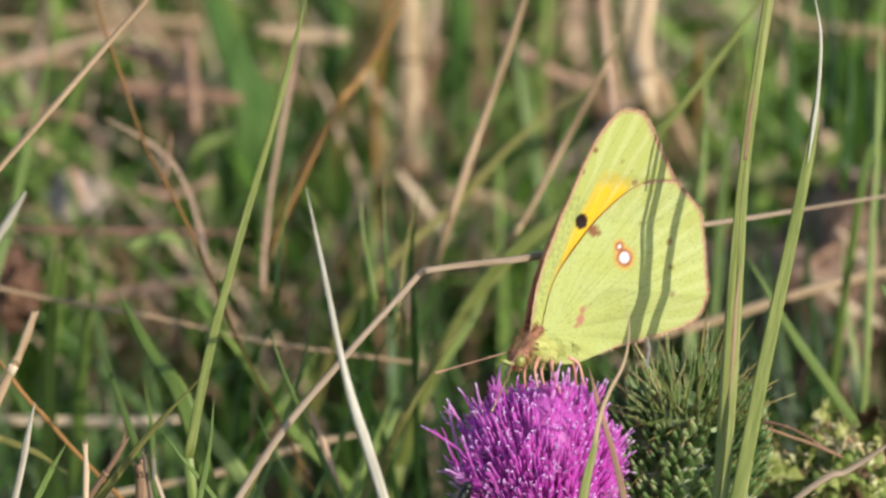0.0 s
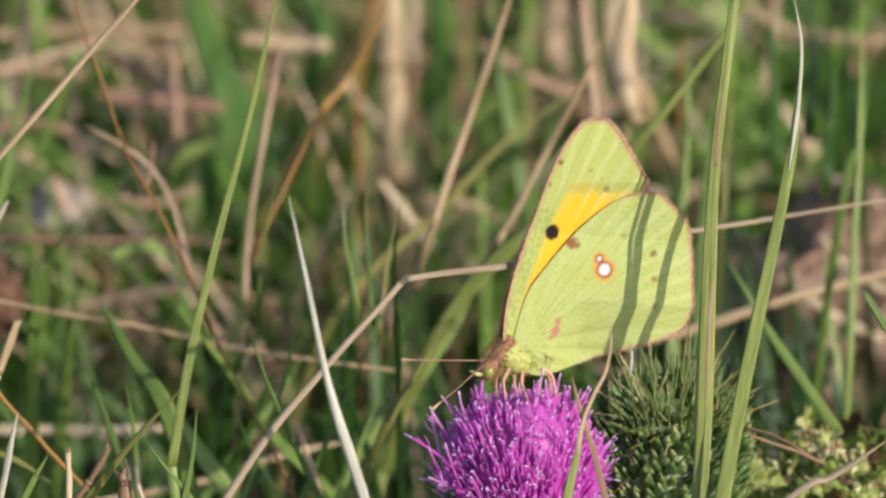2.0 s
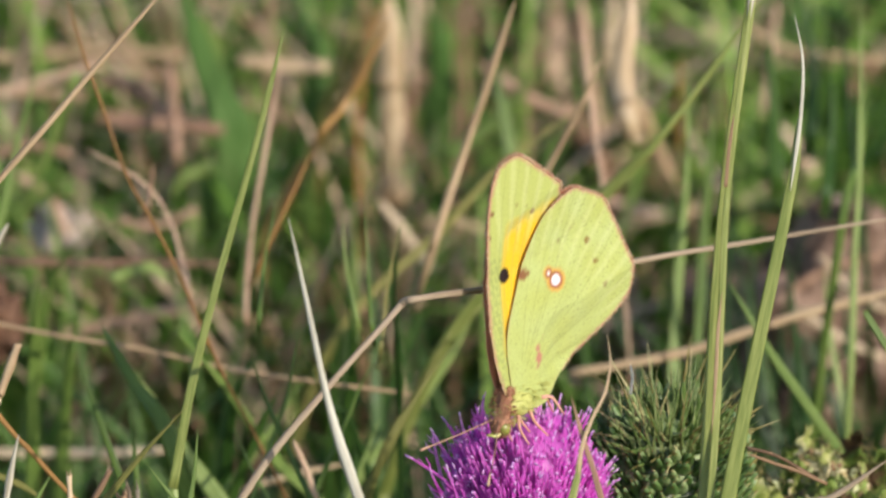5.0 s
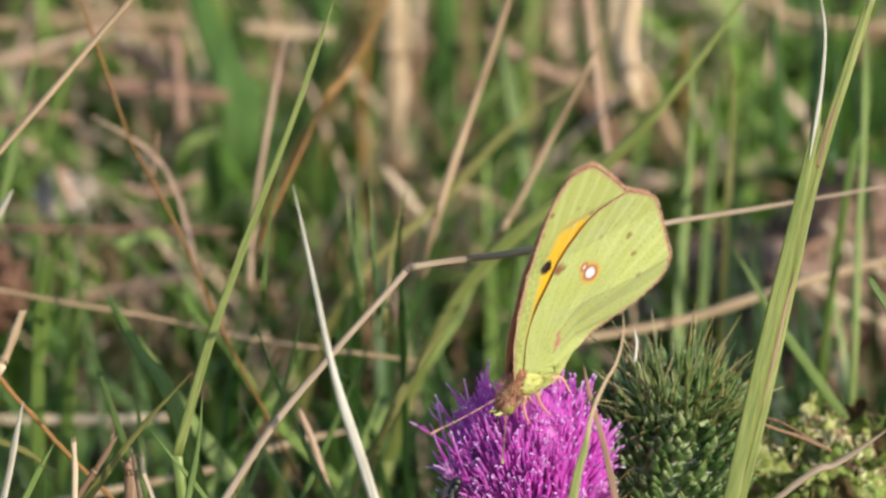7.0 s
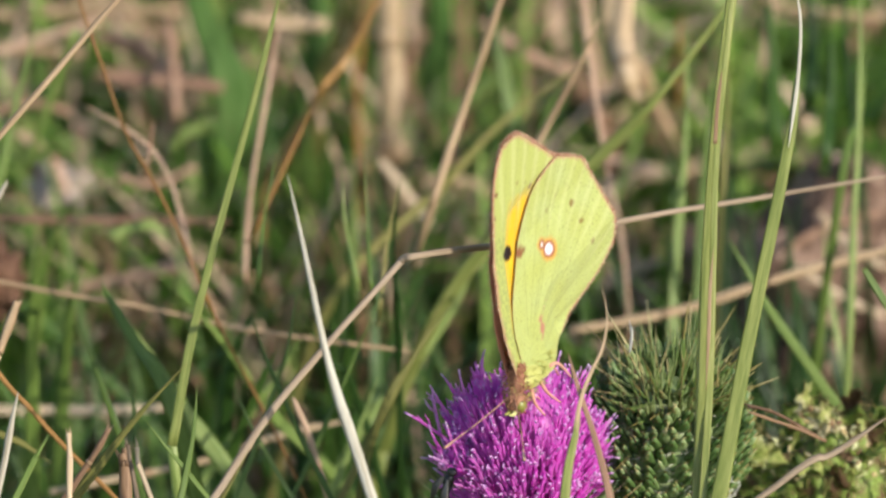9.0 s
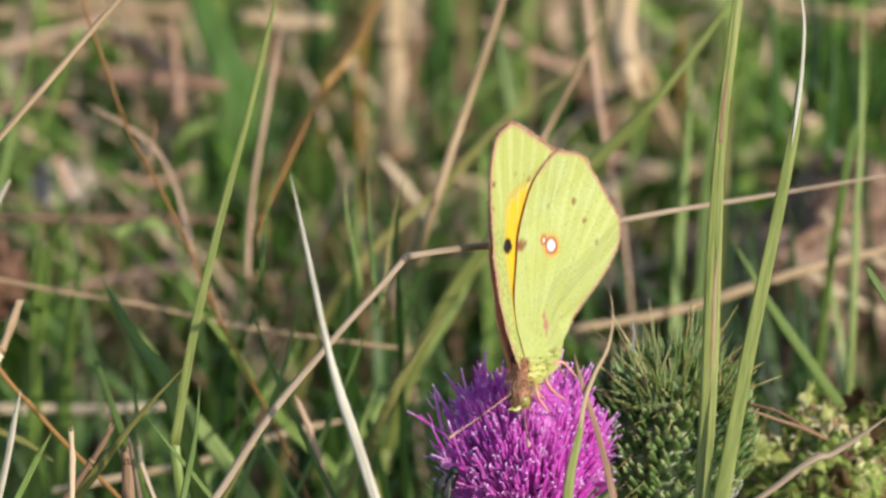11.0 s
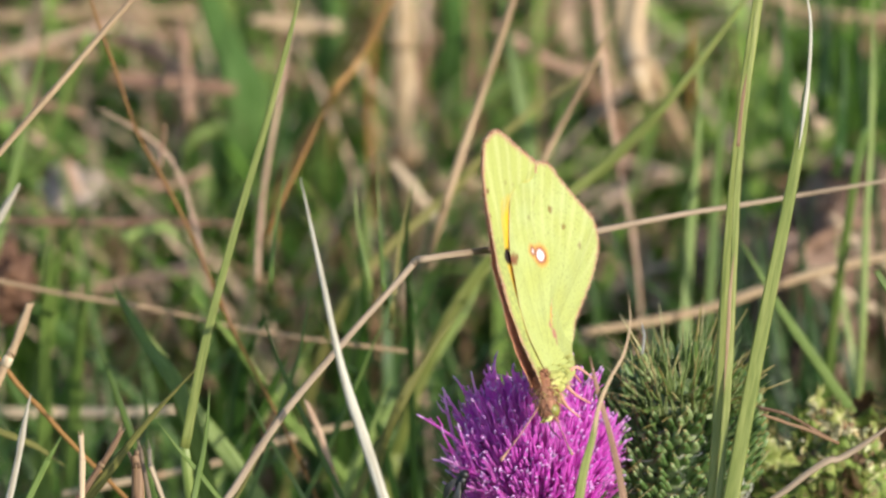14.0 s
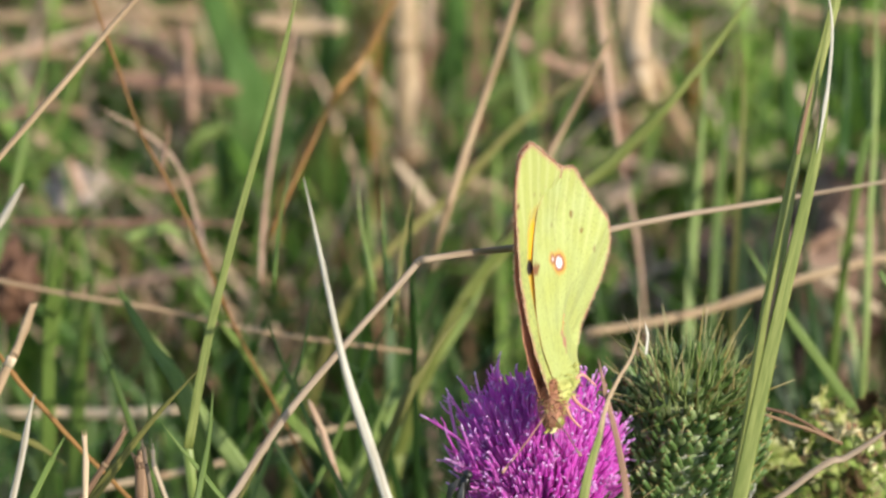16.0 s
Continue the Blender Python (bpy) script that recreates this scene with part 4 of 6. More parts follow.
stem("grass_stalk", "narrow fresh green grass blade", [(-0.0447, 0.2121, 0.0134), (-0.0394, 0.2121, 0.0090), (-0.0365, 0.2121, -0.0020)], 1.39, M_GREEN)
stem("grass_stalk", "grass blade coloured dark green as if in shade", [(-0.0208, 0.0600, 0.0750), (-0.0230, 0.0600, 0.0680), (-0.0242, 0.0600, 0.0562), (-0.0256, 0.0563, 0.0271), (-0.0270, 0.0607, -0.0020)], 1.75, M_GRASS_SHADE)
stem("grass_stalk", "grass blade coloured dark green as if in shade", [(-0.0174, 0.0500, 0.0762), (-0.0201, 0.0500, 0.0700), (-0.0237, 0.0500, 0.0575), (-0.0276, 0.0463, 0.0278), (-0.0315, 0.0507, -0.0020)], 1.47, M_GRASS_SHADE)

# ---- thistle flower ----
def floret_mesh(seed):
    rnd = random.Random(seed)
    bm = bmesh.new()
    length = 0.0098 * rnd.uniform(0.9, 1.1)
    b = rnd.uniform(-0.0018, 0.0018)
    line = spline([(0, 0, 0), (b * 0.2, 0.0002, length * 0.4), (b, 0, length * 0.75), (b * 1.6, 0, length)], 3)
    add_strand(bm, line, lambda s: 0.00019 + 0.00013 * math.exp(-((s - 0.66) / 0.18) ** 2) - 0.00009 * s, lambda s: 0.00022 - 0.00010 * s, 6)
    top = line[-4]
    for k in range(4):
        a = k * 1.57 + rnd.uniform(-.4, .4)
        out = Vector((math.cos(a), math.sin(a), 0))
        tip = top + Vector((0, 0, 0.0022 * rnd.uniform(0.6, 1.1))) + out * 0.0006 * rnd.uniform(0.6, 1.4)
        add_strand(bm, [top, (top + tip) * 0.5 + out * 0.00015, tip], lambda s: 0.00011 * (1 - 0.6 * s), lambda s: 0.00006, 4)
    add_strand(bm, [line[-1], line[-1] + Vector((b * 0.3, 0, 0.0008))], lambda s: 0.00011 - 0.00003 * s, lambda s: 0.00011, 5, mat_index=1)
    me = bpy.data.meshes.new("floret")
    bm.to_mesh(me)
    bm.free()
    for p in me.polygons:
        p.use_smooth = True
    me.materials.append(M_FLORET)
    me.materials.append(M_FLORET_TIP)
    return me


def bract_mesh(spine, width, length, seed, thick=0.00022):
    """A pointed scale with a keel and a spine at its end, growing along +z and facing -y."""
    rnd = random.Random(seed)
    bm = bmesh.new()
    line = spline([(0, 0.0006, 0), (0, -0.0003, length * 0.5), (0, -0.0009, length)], 3)
    add_strand(bm, line, lambda s: width * (0.55 + 0.9 * s - 1.35 * s * s) + 0.00008, lambda s: thick * (1 - 0.6 * s) + 0.00004, 6,
               keel=0.35, face=Vector((0, -1, 0)))
    end = line[-1]
    tip = end + Vector((rnd.uniform(-.0003, .0003), -spine * 0.35, spine * 0.93))
    add_strand(bm, [end - Vector((0, 0, length * 0.25)), end, tip], lambda s: 0.00016 * (1 - s) + 0.00003, lambda s: 0.00015 * (1 - s) + 0.00003, 5, mat_index=1)
    me = bpy.data.meshes.new("bract")
    bm.to_mesh(me)
    bm.free()
    for p in me.polygons:
        p.use_smooth = True
    return me


def turn_to(direction, spin=0.0):
    return Vector(direction).to_track_quat("Z", "Y").to_matrix().to_4x4() @ Matrix.Rotation(spin, 4, "Z")


FLOWER = Vector((0.0114, -0.0118, 0.0956))
FLOWER_AXIS = Vector((-0.02, -0.22, 1.0)).normalized()


def make_thistle_flower():
    rnd = random.Random(21)
    thing = new("thistle_flower")
    thing.location = (FLOWER.x + 0.002, FLOWER.y + 0.002, -0.002)
    off = FLOWER - thing.location
    frame_m = turn_to(FLOWER_AXIS).to_3x3()

    def ray(polar, az):
        return frame_m @ Vector((math.sin(polar) * math.cos(az), math.sin(polar) * math.sin(az), math.cos(polar)))

    def reach(polar, d):
        """A brush, taller than wide and fuller on its left."""
        return 0.0070 + 0.0066 * max(0, math.cos(polar)) ** 1.1 - 0.0008 * d.x

    def rooted(d):
        """Where the floret that ends in this direction grows: all spring from the small disc at the foot of the brush."""
        flat = d - FLOWER_AXIS * d.dot(FLOWER_AXIS)
        return off - FLOWER_AXIS * 0.0062 + flat * 0.0032

    def clump(d):
        """Florets lean together in small tufts."""
        return 0.30 * noise.noise_vector(d * 4.2) + 0.18 * noise.noise_vector(d * 11)

    meshes = [floret_mesh(i) for i in range(9)]
    for i in range(300):
        polar = math.acos(1 - 1.25 * (i + 0.5) / 300) + rnd.uniform(-.08, .08)
        az = i * 2.399963 + rnd.uniform(-.25, .25)
        d = ray(polar, az)
        loose = (d.x < -0.35 and d.z > 0.35 and i % 2 == 0) or (d.x > 0.7 and polar > 1.0 and i % 2 == 0) or i % 29 == 0
        tip = off + d * reach(polar, d) * (rnd.uniform(1.1, 1.45) if loose and d.z > -0.1 else rnd.uniform(1.02, 1.12) if loose else rnd.uniform(0.94, 1.08)) + clump(d) * 0.0022
        aim = (tip - rooted(d)).normalized() + Vector((rnd.uniform(-.2, .2), rnd.uniform(-.2, .2), rnd.uniform(-.16, .16)))
        if loose and d.x > 0.75:
            aim += Vector((0.6, 0, rnd.uniform(-0.35, 0.25)))
        aim.normalize()
        ob = new("floret", meshes[rnd.randrange(9)])
        ob.parent = thing
        ob.matrix_basis = Matrix.Translation(tip - aim * 0.0108) @ turn_to(aim, rnd.uniform(0, 6))
    # florets packed between the outer ones
    bm = bmesh.new()
    blob(bm, off + FLOWER_AXIS * 0.0024, (0.0064, 0.0064, 0.0106), lump=0.12)
    for i in range(4600):
        polar = math.acos(1 - (1.3 if i < 3500 else 0.5) * rnd.random())
        d = ray(polar, rnd.uniform(0, 6.283))
        lean = clump(d) * 0.0030 + Vector((rnd.uniform(-1, 1), rnd.uniform(-1, 1), rnd.uniform(-1, 1))) * 0.0009
        tip = off + d * reach(polar, d) * rnd.uniform(0.80, 1.02) + lean
        root = rooted(d).lerp(tip, 0.3)
        w = rnd.uniform(0.00018, 0.00031)
        add_strand(bm, [root, root.lerp(tip, 0.6) - lean * 0.3, tip], lambda s: w * (0.85 + 0.5 * s - 0.95 * s * s), lambda s: w * (0.9 - 0.45 * s), 5)
        if rnd.random() < 0.2:
            e = (tip - root).normalized()
            side = e.orthogonal() * rnd.choice((-1, 1))
            add_strand(bm, [tip, tip + e * 0.0004, tip + e * 0.0006 + side * 0.0002], lambda s: 0.00014 - 0.00005 * s, lambda s: 0.00012, 5, mat_index=1)
    part("floret_filling", bm, [M_FLORET, M_FLORET_TIP], thing)["kind"] = "stuff"
    # the cup under the florets and the stalk
    bm = bmesh.new()
    blob(bm, off - FLOWER_AXIS * 0.0095, (0.0085, 0.0085, 0.0105), lump=0.05)
    cup = part("cup", bm, M_BRACT, thing, "spiny green cup under the florets")
    scale = bract_mesh(0.0028, 0.0011, 0.0042, 5)
    scale.materials.append(M_BRACT)
    scale.materials.append(M_SPINE)
    for i in range(130):
        z = -0.85 + 1.5 * i / 130
        az = i * 2.399963
        r = math.sqrt(max(0.02, 1 - z * z)) * 0.0085
        pos = off - FLOWER_AXIS * 0.0095 + Vector((r * math.cos(az), r * math.sin(az), z * 0.0105))
        ob = new("bract", scale)
        ob.parent = cup
        ob.matrix_basis = Matrix.Translation(pos) @ Matrix.Rotation(az + math.pi / 2, 4, "Z") @ Matrix.Rotation(radians(28 + 15 * -z), 4, "X")
    bm = bmesh.new()
    low = Vector((0, 0, 0))
    add_strand(bm, spline([off - FLOWER_AXIS * 0.016, (off - FLOWER_AXIS * 0.018) * 0.6, low], 8), lambda s: 0.0019 + 0.0006 * s, lambda s: 0.0019 + 0.0006 * s, 9)
    part("stalk", bm, M_THISTLE_STEM, thing, "ribbed green stalk")
    tagged(thing, "open purple thistle flower head with slender pale-tipped florets", "thistle flower", "thistle heads")


make_thistle_flower()

BUD = Vector((0.0268, -0.0017, 0.0931))


def make_thistle_bud():
    rnd = random.Random(33)
    thing = new("thistle_bud")
    thing.location = (BUD.x + 0.004, BUD.y + 0.01, -0.002)
    off = BUD - thing.location
    lean = turn_to((0.06, -0.10, 1.0))
    bm = bmesh.new()
    blob(bm, off, (0.0083, 0.0083, 0.0095), lump=0.04)
    body = part("bud_body", bm, M_BRACT, thing)
    short = [bract_mesh(0.0006, 0.00092, 0.0029, i, 0.00045) for i in range(3)]
    long_ = [bract_mesh(0.0034, 0.00038, 0.0034, i + 5, 0.0002) for i in range(3)]
    young = [bract_mesh(0.0030, 0.00036, 0.0034, i + 9, 0.0002) for i in range(3)]
    for me in short:
        me.materials.append(M_BRACT)
        me.materials.append(M_SPINE)
    for me in long_ + young:
        me.materials.append(M_BRACT_PALE)
        me.materials.append(M_SPINE)
    total, rest = 640, bmesh.new()
    for i in range(total):
        z = -0.9 + 1.86 * (i + 0.5) / total
        az = i * 2.399963
        r = math.sqrt(max(0.0, 1 - z * z))
        az += rnd.uniform(-.12, .12)
        pos = Vector((r * math.cos(az) * 0.0080, r * math.sin(az) * 0.0080, z * 0.0092 + rnd.uniform(-.0004, .0004)))
        if z < 0.80 + rnd.uniform(-.07, .07):
            me, tilt, k = short[i % 3], 9 + 10 * max(0, -z) + rnd.uniform(-7, 10), rnd.uniform(0.85, 1.3)
        elif z < 0.91:
            me, tilt, k = long_[i % 3], 30 + rnd.uniform(-24, 24), rnd.uniform(0.8, 1.35)
        else:
            me, tilt, k = young[i % 3], 8 + rnd.uniform(-24, 24), rnd.uniform(0.8, 1.5)
        m = Matrix.Translation(off) @ lean @ Matrix.Translation(pos) @ Matrix.Rotation(az + math.pi / 2, 4, "Z") \
            @ Matrix.Rotation(radians(tilt), 4, "X") @ Matrix.Scale(k, 4)
        if math.sin(az) > 0.25 and z < 0.6:
            first = len(rest.verts)
            rest.from_mesh(me)
            rest.verts.ensure_lookup_table()
            for v in rest.verts[first:]:
                v.co = m @ v.co
            continue
        ob = new("bract", me)
        ob.parent = body
        ob.matrix_basis = m
    # thin spines that bristle between the larger ones
    for _ in range(190):
        z, az = rnd.uniform(0.70, 1.0), rnd.uniform(0, 6.283)
        r = math.sqrt(1 - z * z)
        n = Vector((r * math.cos(az), r * math.sin(az), z))
        c = off + lean @ Vector((n.x * 0.0078, n.y * 0.0078, n.z * 0.0090))
        d = (lean.to_3x3() @ (n * 0.9 + Vector((rnd.uniform(-.5, .5), rnd.uniform(-.5, .5), 1.0 + rnd.uniform(-.5, .5))))).normalized() * rnd.uniform(0.0030, 0.0078)
        w = rnd.uniform(0.00013, 0.00030)
        add_strand(rest, [c, c + d * 0.45, c + d], lambda s: w * (1.05 - s), lambda s: w * 0.6 * (1.05 - s), 4, mat_index=1 if rnd.random() < 0.1 else 2)
    part("bract_filling", rest, [M_BRACT, M_SPINE, M_BRACT_PALE], body)["kind"] = "stuff"
    bm = bmesh.new()
    for _ in range(520):
        z, az = rnd.uniform(-0.7, 0.7), rnd.uniform(0, 6.283)
        r = math.sqrt(1 - z * z)
        c = off + Vector((r * math.cos(az) * 0.0087, r * math.sin(az) * 0.0087, z * 0.0098))
        d = Vector((-math.sin(az), math.cos(az), rnd.uniform(-.9, .9))) * rnd.uniform(0.0004, 0.0010)
        add_strand(bm, [c - d, c + Vector((math.cos(az), math.sin(az), 0)) * 0.0004, c + d], lambda s: 0.00006, lambda s: 0.00006, 3)
    part("down", bm, M_DOWN, thing, "pale cobwebby hairs")["kind"] = "stuff"
    bm = bmesh.new()
    add_strand(bm, spline([off - Vector((0, 0, 0.008)), (off - Vector((0, 0, 0.008))) * 0.6, (0, 0, 0)], 8), lambda s: 0.002, lambda s: 0.002, 9)
    part("stalk", bm, M_THISTLE_STEM, thing, "ribbed green stalk")
    tagged(thing, "closed green thistle bud with overlapping spiny bracts", "thistle bud", "thistle heads")


make_thistle_bud()

LEAF = Vector((0.0448, 0.0172, 0.0880))


def make_thistle_leaf():
    """A low clump of crinkled, half-dead prickly leaves beside the bud."""
    rnd = random.Random(44)
    thing = new("thistle_leaf_clump")
    thing.location = (LEAF.x, LEAF.y, -0.002)
    top = LEAF.z + 0.002
    bm = bmesh.new()
    blob(bm, (0, 0, top * 0.48), (0.0120, 0.0094, top * 0.47), lump=0.10, seg=130, rows=110)
    for v in bm.verts:
        n = Vector((v.co.x / 0.0126, v.co.y / 0.0098, (v.co.z - top * 0.5) / (top * 0.49)))
        v.co += n * (0.0012 * noise.fractal(v.co * 420, 0.7, 2.1, 5) + 0.0008 * abs(noise.noise(v.co * 900)))
    part("leaf_mass", bm, M_LEAF_MASS, thing, "mottled crinkled leaf surface")
    bm, dead, spines = bmesh.new(), bmesh.new(), bmesh.new()
    for i in range(900):
        az, z = rnd.uniform(0, 6.283), rnd.uniform(-0.3, 1.0)
        r = math.sqrt(1 - z * z)
        n = Vector((r * math.cos(az), r * math.sin(az), z))
        pos = Vector((n.x * 0.0135, n.y * 0.0105, top * 0.5 + n.z * top * 0.485))
        pos += 0.0022 * noise.noise_vector(pos * 180)
        d = (n * 0.25 + Vector((rnd.uniform(-1, 1), rnd.uniform(-1, 1), rnd.uniform(-1, 1)))).normalized()
        target = dead if rnd.random() < 0.4 else bm
        L = rnd.uniform(0.0006, 0.0018)
        w = rnd.uniform(0.0002, 0.0006)
        curl = Vector((rnd.uniform(-1, 1), rnd.uniform(-1, 1), rnd.uniform(-1, 1))) * L * 0.35
        add_strand(target, [pos - d * L * 0.5, pos + n * 0.0003 + curl * 0.5, pos + d * L * 0.5], lambda s: w * math.sin(0.4 + 2.5 * s), lambda s: 0.00008, 5, rnd.uniform(-2, 2), 0.3)
        if i % 6 == 0:
            add_strand(spines, [pos, pos + (n + d).normalized() * rnd.uniform(0.0015, 0.0036)], lambda s: 0.00009 * (1 - s) + 0.00002, lambda s: 0.00008 * (1 - s) + 0.00002, 4)
    # crinkled leaves that grow up and outwards, each with a wavy, prickly edge
    for i in range(34):
        az = i * 2.399963
        k = math.sqrt((i + 0.5) / 34)
        foot = Vector((0.0105 * k * math.cos(az), 0.0085 * k * math.sin(az), top * (0.985 - 0.22 * k * k) - 0.004))
        out = Vector((math.cos(az), math.sin(az), 0)) * (0.3 + 0.8 * k) + Vector((rnd.uniform(-.4, .4), rnd.uniform(-.4, .4), 0.6))
        m = Matrix.Translation(foot) @ turn_to(out, rnd.uniform(0, 6.283))
        length, half = rnd.uniform(0.0050, 0.0078), rnd.uniform(0.0012, 0.0020)
        leaf, grid = bmesh.new(), []
        for a in range(15):
            s = a / 14
            wide = half * math.sin(0.35 + 2.6 * s) * (1 + 0.45 * math.sin(s * 26 + i))
            row = []
            for b in range(-4, 5):
                u = b / 4
                q = Vector((wide * u, 0.0011 * s * s * 2 + 0.0006 * abs(u) + 0.0005 * math.sin(9 * s + 4 * u + i), length * s))
                row.append(leaf.verts.new(m @ (q + 0.0004 * noise.noise_vector(q * 900 + foot * 400))))
            grid.append(row)
            if a % 2 == 1:
                for edge, inner in ((row[0], row[1]), (row[-1], row[-2])):
                    way = (edge.co - inner.co).normalized() + (m.to_3x3() @ Vector((0, 0, 0.5)))
                    add_strand(spines, [edge.co, edge.co + way.normalized() * rnd.uniform(0.0008, 0.0020)], lambda s: 0.00008 * (1 - s) + 0.00002, lambda s: 0.00007 * (1 - s) + 0.00002, 4)
        for a, b in zip(grid, grid[1:]):
            for k2 in range(8):
                leaf.faces.new((a[k2], a[k2 + 1], b[k2 + 1], b[k2]))
        bmesh.ops.solidify(leaf, geom=leaf.faces[:], thickness=0.00018)
        part("leaf", leaf, M_LEAF_MASS, thing)
    part("leaf_mat", bm, M_LEAF, thing)["kind"] = "stuff"
    part("withered_mat", dead, M_LEAF_DEAD, thing, "cream and brown withered lobes")["kind"] = "stuff"
    part("prickle_mat", spines, M_SPINE, thing)["kind"] = "stuff"
    tagged(thing, "crinkled prickly green leaf clump with withered cream patches", "thistle leaf")


make_thistle_leaf()


def make_clod(name, label, category, at, size, mat, lump, seed):
    bm = bmesh.new()
    made = bmesh.ops.create_icosphere(bm, subdivisions=5, radius=1.0)["verts"]
    for v in made:
        k = 1 + lump * noise.fractal(v.co * 1.6 + Vector((seed, 0, 0)), 0.8, 2.2, 5)
        v.co = Vector((v.co.x * size[0], v.co.y * size[1], v.co.z * size[2])) * k
    ob = part(name, bm, mat)
    ob.location = at
    tagged(ob, label, category)


make_clod("earth_mound", "crumbly brown earth bare among the grass", "earth", (0.0506, 0.1460, 0.0195), (0.017, 0.015, 0.021), M_CLOD, 0.55, 3)
make_clod("dead_leaf", "pale crumpled dead leaf on the earth", "dead leaf", (-0.0479, 0.1681, 0.0312), (0.0034, 0.0032, 0.0024), M_PALE_LEAF, 0.7, 9)
make_clod("dead_leaf", "brown curled dead leaf among the grass", "dead leaf", (-0.0541, 0.1100, 0.0507), (0.0030, 0.0030, 0.0046), M_BROWN_LEAF, 0.6, 4)


# ---- grass that sways ----
SWAY_AXIS = Vector((0, -0.8660254, 0.5))


def hinge(p, degrees):
    """A turn in the wind about a fixed point."""
    return Matrix.Translation(p) @ Matrix.Rotation(radians(degrees), 4, SWAY_AXIS)


def ribbon(name, pts, pivot, w0, w1, mat, parent, label="", flat=0.16, keel=0.3, twist=0.0, tip=0.3, fade=0.0):
    """A blade, tip first: half width from w0 under the tip to w1 at the foot, in mm."""
    line = [q - Vector(pivot) for q in spline(pts, 7)]
    bm = bmesh.new()
    width = lambda s: (w0 + (w1 - w0) * s) / 1000 * min(1, (s / tip + 0.04) ** 0.7) * (min(1, (1 - s) / fade + 0.1) if fade else 1)
    add_strand(bm, line, width, lambda s: flat * width(s) + 0.00004, 8, twist, keel)
    return part(name, bm, mat, parent, label)


def swaying(name, label, category, pivot, foot, mat, culm_mm):
    """A tuft whose foot stands still; the blade on it is made after."""
    thing = new(name)
    thing.location = foot
    p = Vector(pivot) - Vector(foot)
    bm = bmesh.new()
    add_strand(bm, spline([p, p * 0.5 + Vector((0.001, 0.001, 0)), (0, 0, 0)], 6), lambda s: culm_mm / 1000, lambda s: culm_mm / 1500, 8)
    part("culm", bm, mat, thing)
    return tagged(thing, label, category, "blades and stems round the thistle"), p


tall, TALL_PIVOT = swaying("grass_tuft", "tall green grass blade with straw-coloured streaks", "grass", (0.0283, -0.0322, 0.0851), (0.0323, -0.0202, -0.0020), M_BLADE, 1.00)
tall_blade = ribbon("blade", [(0.0367, 0.0083, 0.1552), (0.0356, 0.0046, 0.1488), (0.0333, -0.0031, 0.1354), (0.0319, -0.0102, 0.1231), (0.0309, -0.0170, 0.1113), (0.0302, -0.0226, 0.1016), (0.0283, -0.0322, 0.0851)], (0.0283, -0.0322, 0.0851), 0.50, 0.82, M_BLADE, tall, keel=0.25, tip=0.12)
ribbon("side_blade", [(0.0361, 0.0049, 0.1529), (0.0351, 0.0012, 0.1465), (0.0341, -0.0025, 0.1401), (0.0330, -0.0071, 0.1320), (0.0324, -0.0124, 0.1229), (0.0316, -0.0192, 0.1112), (0.0300, -0.0278, 0.0962)], (0.0283, -0.0322, 0.0851), 0.25, 0.45, M_BLADE, tall_blade, "thin yellowing blade folded along the tall one", tip=0.1)
ribbon("dry_top", [(0.0372, 0.0098, 0.1582), (0.0364, 0.0069, 0.1532), (0.0353, 0.0033, 0.1470)], (0.0283, -0.0322, 0.0851), 0.42, 0.34, M_WHITE, tall_blade, "bleached end of the blade", tip=0.2, fade=0.4)
ribbon("dry_streak", [(0.0340, -0.0022, 0.1417), (0.0334, -0.0042, 0.1384), (0.0330, -0.0062, 0.1348)], (0.0283, -0.0322, 0.0851), 0.20, 0.22, M_BROWN, tall_blade, "brown joint on the blade", tip=0.3)
ribbon("straw_patch", [(0.0325, -0.0118, 0.1248), (0.0320, -0.0140, 0.1210), (0.0317, -0.0164, 0.1167), (0.0312, -0.0195, 0.1114)], (0.0283, -0.0322, 0.0851), 0.16, 0.26, M_DRY, tall_blade, "straw-coloured dead streak", tip=0.3, fade=0.4)
curled, CURLED_PIVOT = swaying("grass_tuft", "green grass blade with a dry white curled tip", "grass", (0.0285, -0.0346, 0.0866), (0.0325, -0.0226, -0.0020), M_BLADE, 1.10)
curled_blade = ribbon("blade", [(0.0409, -0.0025, 0.1422), (0.0405, -0.0045, 0.1387), (0.0401, -0.0060, 0.1362), (0.0381, -0.0109, 0.1278), (0.0350, -0.0180, 0.1155), (0.0322, -0.0251, 0.1031), (0.0285, -0.0346, 0.0866)], (0.0285, -0.0346, 0.0866), 0.36, 1.00, M_BLADE, curled, keel=0.25, tip=0.12)
ribbon("dry_tip", [(0.0403, 0.0025, 0.1517), (0.0412, -0.0001, 0.1472), (0.0410, -0.0029, 0.1424), (0.0405, -0.0049, 0.1389), (0.0398, -0.0072, 0.1349)], (0.0285, -0.0346, 0.0866), 0.11, 0.26, M_WHITE, curled_blade, "bleached dry tip", tip=0.25, fade=0.3)
wisp, WISP_PIVOT = swaying("withered_grass", "thin withered grass wisp before the flower", "grass", (0.0145, -0.0400, 0.1067), (0.0185, -0.0280, -0.0020), M_DRYGREEN, 0.50)
